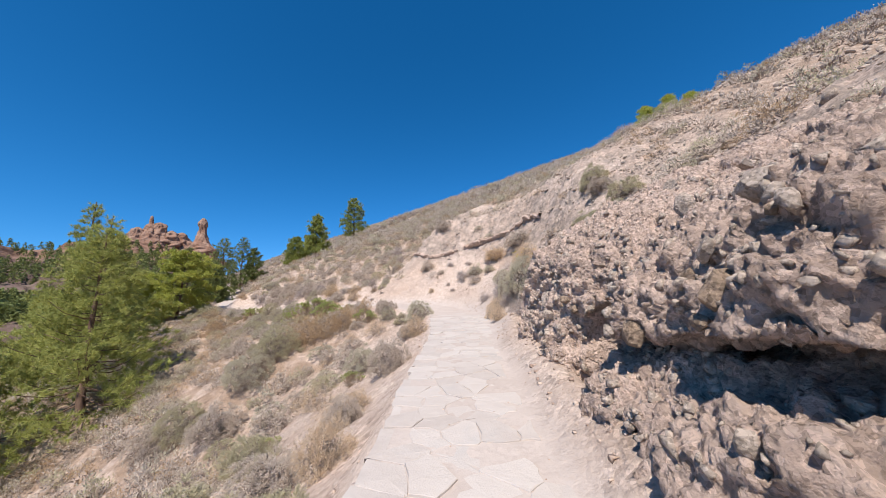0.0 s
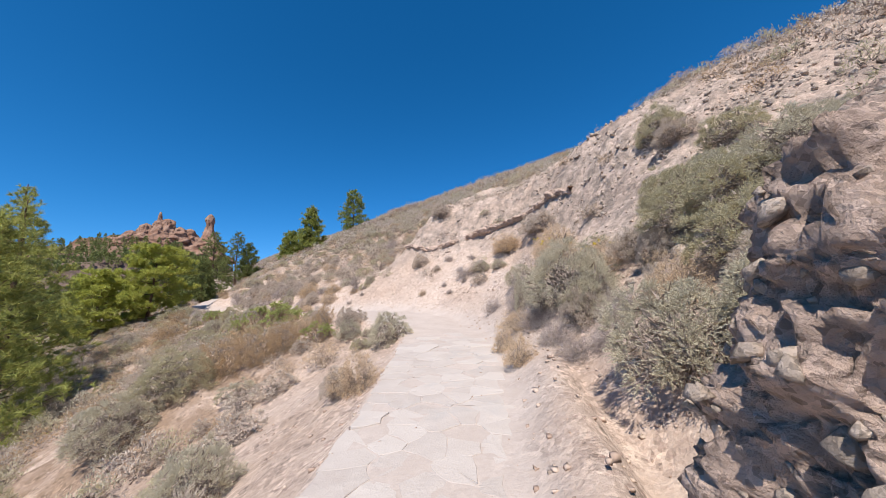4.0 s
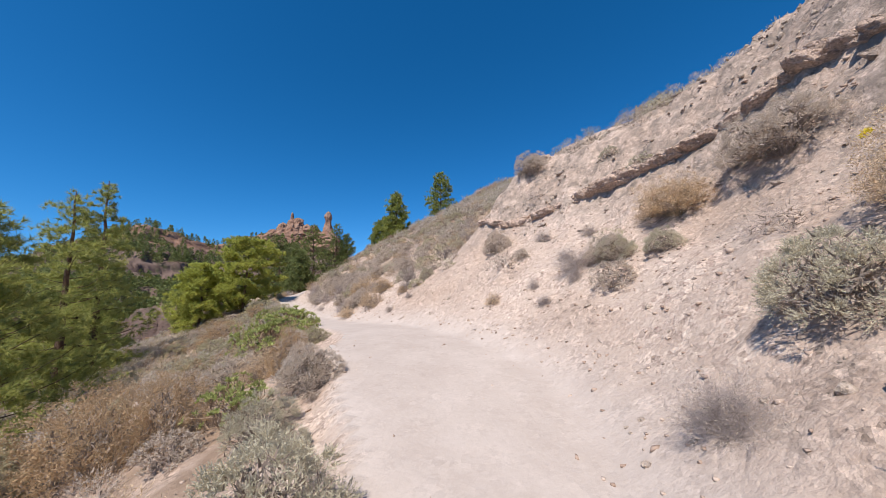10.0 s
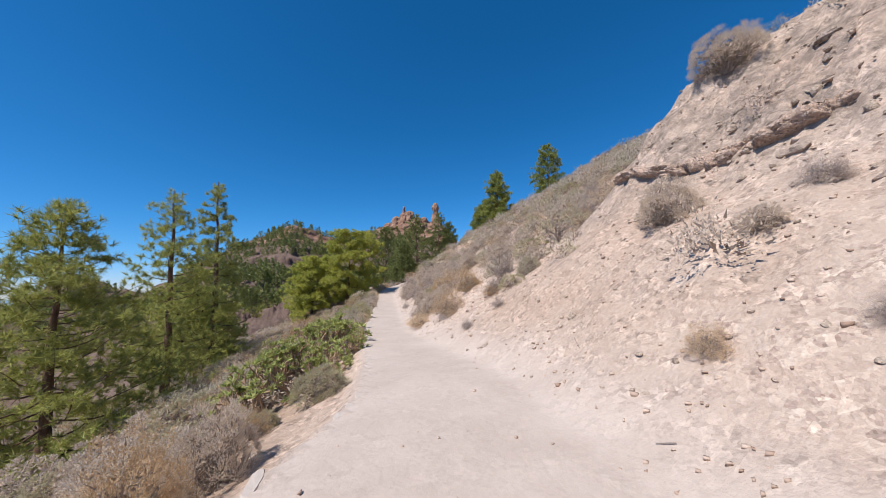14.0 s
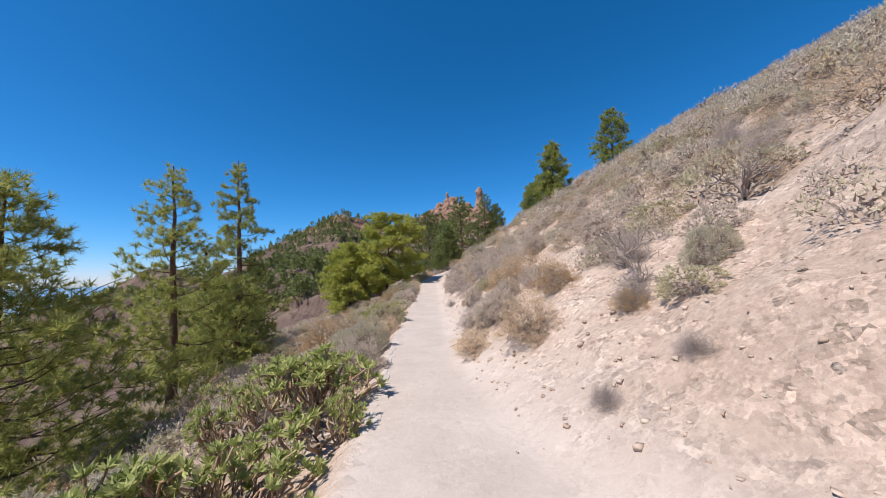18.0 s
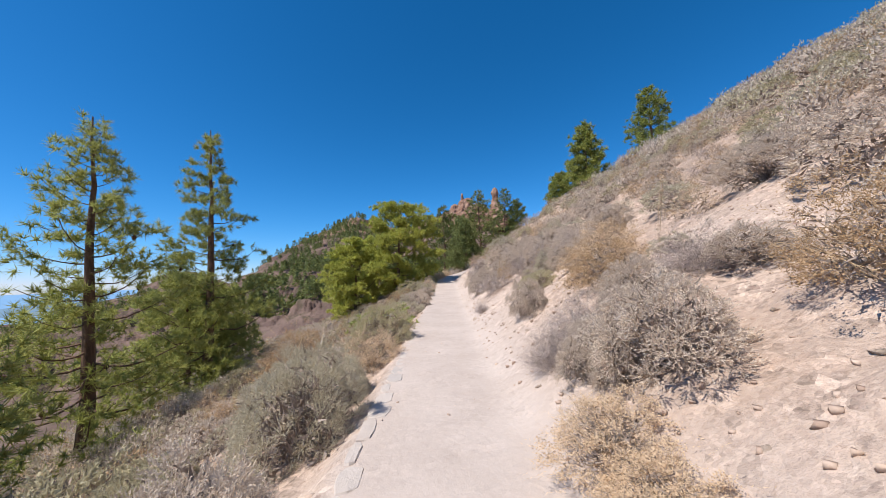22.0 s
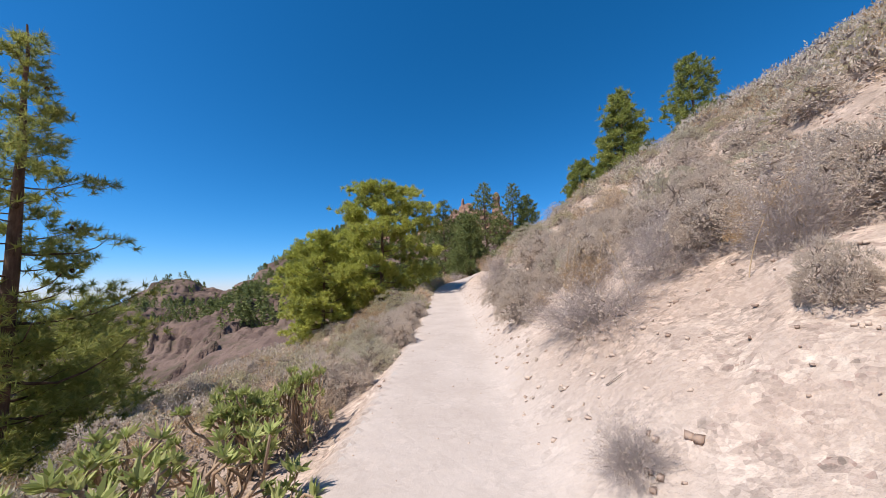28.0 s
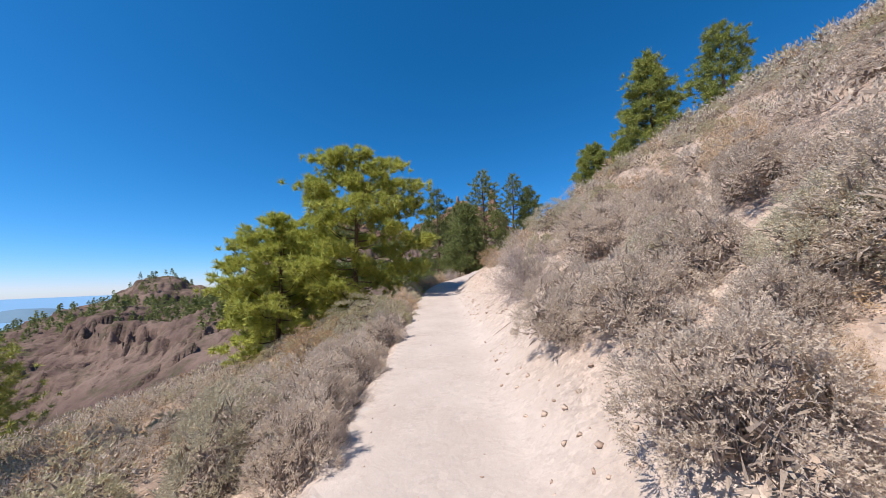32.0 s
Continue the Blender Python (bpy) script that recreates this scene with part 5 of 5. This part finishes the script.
def on_outcrop():
    """Stones bedded in the face of the bluff."""
    rocks = [bpy.data.objects["ledge"], bpy.data.objects["overhang"]]
    rock = bpy.data.objects["overhang"]
    rng = np.random.default_rng(14)
    made, small = 0, []
    for _ in range(1700):
        s, zz = rng.uniform(0.5, 8), rng.uniform(0.2, 3.6)
        ox, oy, oz, a = on_path(s)
        start, way = Vector((ox - 1, oy, oz + zz + 1.0)), Vector((1, rng.normal() * 0.15, -0.45)).normalized()
        hits = [h for h in (r.ray_cast(start, way) for r in rocks) if h[0]]
        hit, p, n, _ = min(hits, key=lambda h: (h[1] - start).length) if hits else (False, None, None, None)
        if not hit:
            continue
        if made >= 280 or rng.random() < 0.8 or n.z < 0:
            size = 0.03 + 0.10 * rng.random() ** 2
            small.append((p - n * size * 0.1, size))
        elif n.z > -0.3:
            size = 0.06 + 0.3 * rng.random() ** 2.2
            ob = part("stone", GROW.choice(STONES if made % 4 else BOULDERS), rock)
            ob.matrix_basis = Matrix.LocRotScale(p - n * size * 0.22, Euler((GROW.uniform(0, 6), GROW.uniform(0, 6), GROW.uniform(0, 6))), (size, size * 0.85, size * 0.9))
            made += 1
    tagged(new("rubble", rubble_mesh([q for q, _ in small], [k for _, k in small], rng, M_STONE)), "small angular stones bedded in the rock bluff", "stones", kind="stuff")


on_outcrop()


def ledge_rocks():
    """Blocks that break out of the slope above the bend."""
    rng = np.random.default_rng(19)
    for _ in range(110):
        s, r = rng.uniform(13, 24.5), rng.uniform(4.8, 9.0)
        x, y, _, a = on_path(s, r)
        size = 0.12 + 0.36 * rng.random() ** 2.4
        ob = stone(float(x), float(y), float(size), LEDGES, "rough grey block breaking out of the stony slope", name="rock", group="rocks of the ledge above the bend")
        ob.rotation_euler = Euler((rng.normal() * 0.25, rng.normal() * 0.25 - 0.15, a + rng.normal() * 0.4))
        ob.location.z -= size * 0.2


LEDGES = [stone_mesh(40 + i, M_ROCK_GREY, 13, 0.6) for i in range(5)]
ledge_rocks()


def rock_ledge():
    """A broken stratum that juts out of the slope above the bend, with shade under its lip."""
    bend = spline(np.array([(-2.3, 27.4, 0), (-1.3, 26.0, 0), (0.2, 24.9, 0), (1.6, 24.0, 0), (3.0, 22.8, 0), (4.85, 20.8, 0), (5.35, 19.9, 0), (5.6, 18.8, 0)], float), 30)
    run = np.concatenate([[0], np.cumsum(np.hypot(*np.diff(bend[:, :2], axis=0).T))])
    u = np.linspace(0, run[-1], 330)
    cx, cy = np.interp(u, run, bend[:, 0]), np.interp(u, run, bend[:, 1])
    tx, ty = np.gradient(cx), np.gradient(cy)
    n = np.hypot(tx, ty)
    ox, oy = ty / n, -tx / n
    if ox[100] * 0.7 + oy[100] * 0.7 > 0:
        ox, oy = -ox, -oy
    section = np.array([(-0.9, 0.02), (-0.45, 0.32), (-0.1, 0.38), (0.16, 0.32), (0.27, 0.18), (0.22, 0.04), (0.06, -0.05), (-0.2, -0.1), (-0.45, -0.35)])
    k = np.linspace(0, len(section) - 1, 44)
    sd, sh = np.interp(k, np.arange(len(section)), section[:, 0]), np.interp(k, np.arange(len(section)), section[:, 1])
    z0 = land(cx, cy, False)[0]
    strong = 0.45 + 0.75 * vnoise(u / 1.3, u * 0, 17)
    grid = np.stack([cx[:, None] + ox[:, None] * sd * strong[:, None], cy[:, None] + oy[:, None] * sd * strong[:, None], z0[:, None] + sh * strong[:, None] + 0.06], -1)
    for i in range(grid.shape[0]):
        for j in range(grid.shape[1]):
            q, push = Vector(grid[i, j]), 0.0
            for scale, size in ((1.5, 0.22), (4.2, 0.12), (10.0, 0.05)):
                r, c = noise.voronoi(q * scale)
                push += size * (noise.noise(c[0] * 2.3) + 0.8 * noise.noise_vector(c[0] * 3.1).dot(q * scale - c[0]) - 0.5 * max(0.0, 1 - (r[1] - r[0]) / 0.15))
            grid[i, j] += np.array([ox[i], oy[i], 0.25]) * push
    t = thing("rock_ledge", "broken grey rock ledge jutting out of the stony slope", "rock ledge")
    cuts = (0, 38, 92, 131, 180, 222, 281, 330)
    for i, j in zip(cuts, cuts[1:]):
        piece = grid[i:min(j + 1, 330)]
        part("rock_block", mesh_from("rock_block", piece.reshape(-1, 3), grid_faces(len(piece), len(k)), M_ROCK, False), t)


rock_ledge()


def loose_stones():
    rng = np.random.default_rng(33)
    x, y = rng.uniform(-30, 9, 5200), rng.uniform(0, 46, 5200)
    s, d, _ = beside(x, y)
    made = 0
    for i in np.argsort(np.abs(d - 1.2)):
        right, left = d[i] - half_right(s[i]), -d[i] - half_left(s[i])
        if made >= 230 or (right < -0.05 and left < 0.05) or abs(d[i]) > 9:
            continue
        if rng.random() > (0.5 if d[i] > 0 else 0.12):
            continue
        size = rng.uniform(0.04, 0.10) * (1 + 0.8 * (rng.random() > 0.92))
        stone(float(x[i]), float(y[i]), float(size), STONES, "small pale angular stone lying on the slope", group="loose stones by the path")
        made += 1
    # pebbles and chips, uncountable
    base_v, base_f = None, None
    bm = bmesh.new()
    bmesh.ops.create_cube(bm, size=0.8)
    base_v = np.array([v.co for v in bm.verts])
    base_f = np.array([[v.index for v in f.verts] for f in bm.faces])
    bm.free()
    n = 52000
    x, y = rng.uniform(-31, 10, n), rng.uniform(-1, 46, n)
    s, d, _ = beside(x, y)
    rocky = land(x, y, False)[2]
    p = np.where(d > half_right(s), 0.75 * np.exp(-np.maximum(d - 6, 0) / 4), np.where(d < -half_left(s), 0.3 * np.exp(-np.maximum(-d - 4, 0) / 3), 0.10))
    keep = rng.random(n) < p
    x, y, d, rocky = x[keep], y[keep], d[keep], rocky[keep]
    z = land(x, y)[0]
    n = len(x)
    size = rng.uniform(0.014, 0.05, n) * (1 + 0.3 * (rng.random(n) > 0.86) * (np.abs(d) > 0.9)) * (1 + 0.35 * rocky) * np.where(np.abs(d) < 0.8, 0.5, 1)
    v = base_v[None] * (1 + 0.3 * rng.normal(size=(n, len(base_v), 1))) * size[:, None, None] * rng.uniform(0.55, 1.3, (n, 1, 3)) * np.array([1, 1, 0.75])
    v = v + np.stack([x, y, z + size * 0.12], 1)[:, None]
    f = base_f[None] + (np.arange(n) * len(base_v))[:, None, None]
    tagged(new("gravel", mesh_from("gravel", v.reshape(-1, 3), f.reshape(-1, 4), M_CHIP, False)), "pale chips and pebbles strewn over the ground", "gravel", kind="stuff")


def chip_material():
    n = Nodes("stone_chip", 0.95, 0.1)
    c = n.mix(n.random_island(), (0.32, 0.225, 0.172), (0.56, 0.44, 0.36))
    return n.done(c, n.noise(60, 4), 0.5, 0.01)


M_CHIP = chip_material()
loose_stones()


def litter_twigs():
    rng = np.random.default_rng(52)
    for _ in range(46):
        s, d = rng.uniform(12, 60), rng.uniform(0.2, 3.2)
        x, y = on_path(s, half_right(s) + d)[:2]
        k, a, long = np.linspace(-0.5, 0.5, 7), rng.uniform(0, 6.28), rng.uniform(0.1, 0.34)
        bow = rng.uniform(-0.3, 0.3)
        px = x + long * (k * math.cos(a) - bow * (k * k) * math.sin(a))
        py = y + long * (k * math.sin(a) + bow * (k * k) * math.cos(a))
        pz = land(px, py)[0]
        pz = np.maximum(pz, np.linspace(pz[0], pz[-1], 7)) + 0.008
        me = mesh_from("fallen_twig", *tube(np.stack([px - x, py - y, pz - pz[3]], 1), np.linspace(0.006, 0.003, 7), 5), M_DEAD)
        ob = new("fallen_twig", me)
        ob.location = (x, y, pz[3])
        tagged(ob, "short dark dead twig lying on the dusty slope", "twig", "fallen twigs on the slope")


def dry_stalks():
    rng = np.random.default_rng(57)
    for x, y, tall in ((-15.9, 34.3, 1.2), (-16.3, 34.9, 1.3), (-15.6, 34.8, 1.1), (-14.7, 33.5, 1.0), (-15.3, 33.8, 1.2), (-13.6, 33.2, 1.0), (-9.6, 29.6, 1.1), (-9.2, 30.4, 1.3), (-8.9, 29.3, 1.1)):
        z = height(x, y)
        k = np.linspace(0, 1, 8)
        lean = rng.normal(size=2) * 0.3
        line = np.stack([lean[0] * k ** 1.6 * tall, lean[1] * k ** 1.6 * tall, k * tall - 0.05], 1)
        t = thing("dry_stalk", "tall thin straw-coloured dead flower stalk rising from the scrub", "dry stalk", x, y, z, group="dry stalks above the scrub")
        part("stem", mesh_from("stem", *tube(line, np.linspace(0.006, 0.003, 8), 5), M_TWIG_TAN), t)
        base = np.repeat(line[5:], 8, 0)
        part("seed_head", mesh_from("seed_head", *blades(base, rng.normal(size=base.shape) + np.array([0, 0, 1.0]), 0.05, 0.012, rng, slim=True), M_STRAW, False), t)


litter_twigs()
dry_stalks()


def slope_rubble():
    """Stones breaking out of the stony slope, too many to count."""
    rng = np.random.default_rng(77)
    n = 120000
    x, y = rng.uniform(-8, 46, n), rng.uniform(-6, 62, n)
    s, d, _ = beside(x, y)
    r = d - half_right(s)
    rocky = land(x, y, False)[2]
    lumps = smooth(0.4, 0.75, vnoise(x / 1.9, y / 1.9, 5)) + 0.12
    p = np.where((r > 0.9) & (r < 46), (0.1 + 0.9 * rocky) * lumps * np.exp(-np.maximum(r - 6, 0) / 30) * np.where(s > 24, 0.12, np.where(s > 13, np.where((r > 4) & (r < 11), 1.0, 0.4), 1.3)), 0)
    keep = rng.random(n) < p
    x, y, r = x[keep], y[keep], r[keep]
    size = (0.05 + 0.23 * rng.random(len(x)) ** 3.0) * (1 + 0.045 * r) * np.where(r < 2, 0.6, np.where((s[keep] > 11) & (r < 12), 0.72, 1))
    places = np.stack([x, y, land(x, y)[0] + size * 0.05], 1)
    tagged(new("rubble", rubble_mesh(places, size, rng, M_STONE)), "angular stones breaking out of the stony slope", "stones", kind="stuff")


slope_rubble()


# ---- flagstones of the paved stretch and stones along the dirt path's edge ----
def clip_cell(i, pts, lo, hi):
    poly = [np.array(p, float) for p in ((lo[0], lo[1]), (hi[0], lo[1]), (hi[0], hi[1]), (lo[0], hi[1]))]
    a = pts[i]
    for j in np.argsort(np.hypot(*(pts - a).T))[1:18]:
        m, n = (a + pts[j]) / 2, pts[j] - a
        new_poly = []
        for p, q in zip(poly, poly[1:] + poly[:1]):
            fp, fq = (p - m) @ n, (q - m) @ n
            if fp <= 0:
                new_poly.append(p)
            if fp * fq < 0:
                new_poly.append(p + (q - p) * fp / (fp - fq))
        poly = new_poly
        if len(poly) < 3:
            return None
    return np.array(poly)


def slab_mesh(name, outline, thick, mat, rng, gap=0.006, soft=0.009, grade=(0, 0), rugged=0.0):
    """A flat stone from its outline: sides, a worn edge and a slightly uneven top."""
    c = outline.mean(0)
    if rugged:
        mid = (outline + np.roll(outline, -1, 0)) / 2
        outline = np.stack([outline, mid + rng.normal(size=mid.shape) * rugged], 1).reshape(-1, 2)
    def shrink(k):
        d = outline - c
        r = np.linalg.norm(d, axis=1)[:, None]
        return c + d * np.maximum(1 - k / r, 0.2)
    n = len(outline)
    rings = [(shrink(gap), -thick), (shrink(gap), -soft), (shrink(gap + soft), 0.0)]
    tilt = np.array(grade) + rng.normal(size=2) * 0.006
    v = []
    for ring, z in rings:
        for p in ring:
            v.append((p[0] - c[0], p[1] - c[1], z + (p - c) @ tilt + (rng.normal() * 0.002 if z == 0 else 0)))
    f = []
    for k in range(2):
        for j in range(n):
            f.append((k * n + j, k * n + (j + 1) % n, (k + 1) * n + (j + 1) % n, (k + 1) * n + j))
    v.append((0, 0, 0.002))
    for j in range(n):
        f.append((2 * n + j, 2 * n + (j + 1) % n, 3 * n))
    return mesh_from(name, v, f, mat, False), c


def lie(s):
    """The path's slope in x and y at s."""
    a, b = on_path(s - 0.4), on_path(s + 0.4)
    run = math.hypot(b[0] - a[0], b[1] - a[1])
    g = (b[2] - a[2]) / run
    return g * (b[0] - a[0]) / run, g * (b[1] - a[1]) / run


def paving():
    rng = np.random.default_rng(4)
    t = thing("pavement", "uneven pale flagstones laid as a footpath", "pavement", kind="structure")
    s0, s1 = -3.0, 15.4
    pts = []
    rows = int((s1 - s0) / 0.28)
    for i in range(rows):
        cols = 4 if i % 2 else 5
        for j in range(cols):
            s = s0 + (i + 0.5) * 0.28 + rng.uniform(-0.12, 0.12)
            wl, wr = half_left(s) + 0.02, half_right(s) - 0.05 + 0.10 * math.sin(s * 2.3)
            pts.append((s, -wl + (wl + wr) * (j + 0.5 + rng.uniform(-0.3, 0.3)) / cols))
    pts = np.array([p for p in pts if rng.random() > 0.12])
    for i in range(len(pts)):
        s, d = pts[i]
        wl, wr = half_left(s) + rng.uniform(-0.03, 0.04), half_right(s) - 0.05 + rng.uniform(-0.16, 0.06)
        cell = clip_cell(i, pts, (s - 0.7, -wl), (s + 0.7, wr))
        if cell is None or rng.random() < 0.97 * smooth(13.0, 15.2, s):
            continue
        w = np.array([on_path(a, b)[:2] for a, b in cell])
        area = 0.5 * abs(np.sum(w[:, 0] * np.roll(w[:, 1], -1) - w[:, 1] * np.roll(w[:, 0], -1)))
        if area < 0.012:
            continue
        me, c = slab_mesh("flagstone", w, 0.10, M_SLAB, rng, 0.003, 0.004, lie(float(s)), 0.014)
        ob = part("flagstone", me, t)
        ob.location = (c[0], c[1], on_path(*[float(q) for q in pts[i]])[2] + 0.004 + rng.normal() * 0.0025)


paving()


def edging():
    rng = np.random.default_rng(9)
    t = thing("path_edging", "flat pale stones set along the outer edge of the dirt path", "edging", kind="structure")
    s = 18.0
    while s < 56:
        run = rng.uniform(0.22, 0.62)
        wide = rng.uniform(0.14, 0.34) * (0.75 if s < 34 else 1.0)
        l = half_left(s)
        if rng.random() < (0.55 if s < 26 else 0.92):
            n = 9
            a = np.linspace(0, 2 * np.pi, n, endpoint=False) + rng.uniform(0, 0.5)
            ca, sa = np.cos(a), np.sin(a)
            k = (np.abs(ca) ** 4 + np.abs(sa) ** 4) ** -0.25 * rng.uniform(0.86, 1.02, n)
            cell = np.stack([s + run / 2 + run / 2 * ca * k, -l + 0.03 + wide / 2 + wide / 2 * sa * k], 1)
            w = np.array([on_path(p, q)[:2] for p, q in cell])
            me, c = slab_mesh("edge_stone", w, 0.16, M_SLAB, rng, 0.004, 0.012, lie(s))
            ob = part("edge_stone", me, t)
            ob.location = (c[0], c[1], on_path(s + run / 2)[2] - 0.012 + rng.normal() * 0.004)
        s += run + rng.uniform(-0.04, 0.01)


edging()
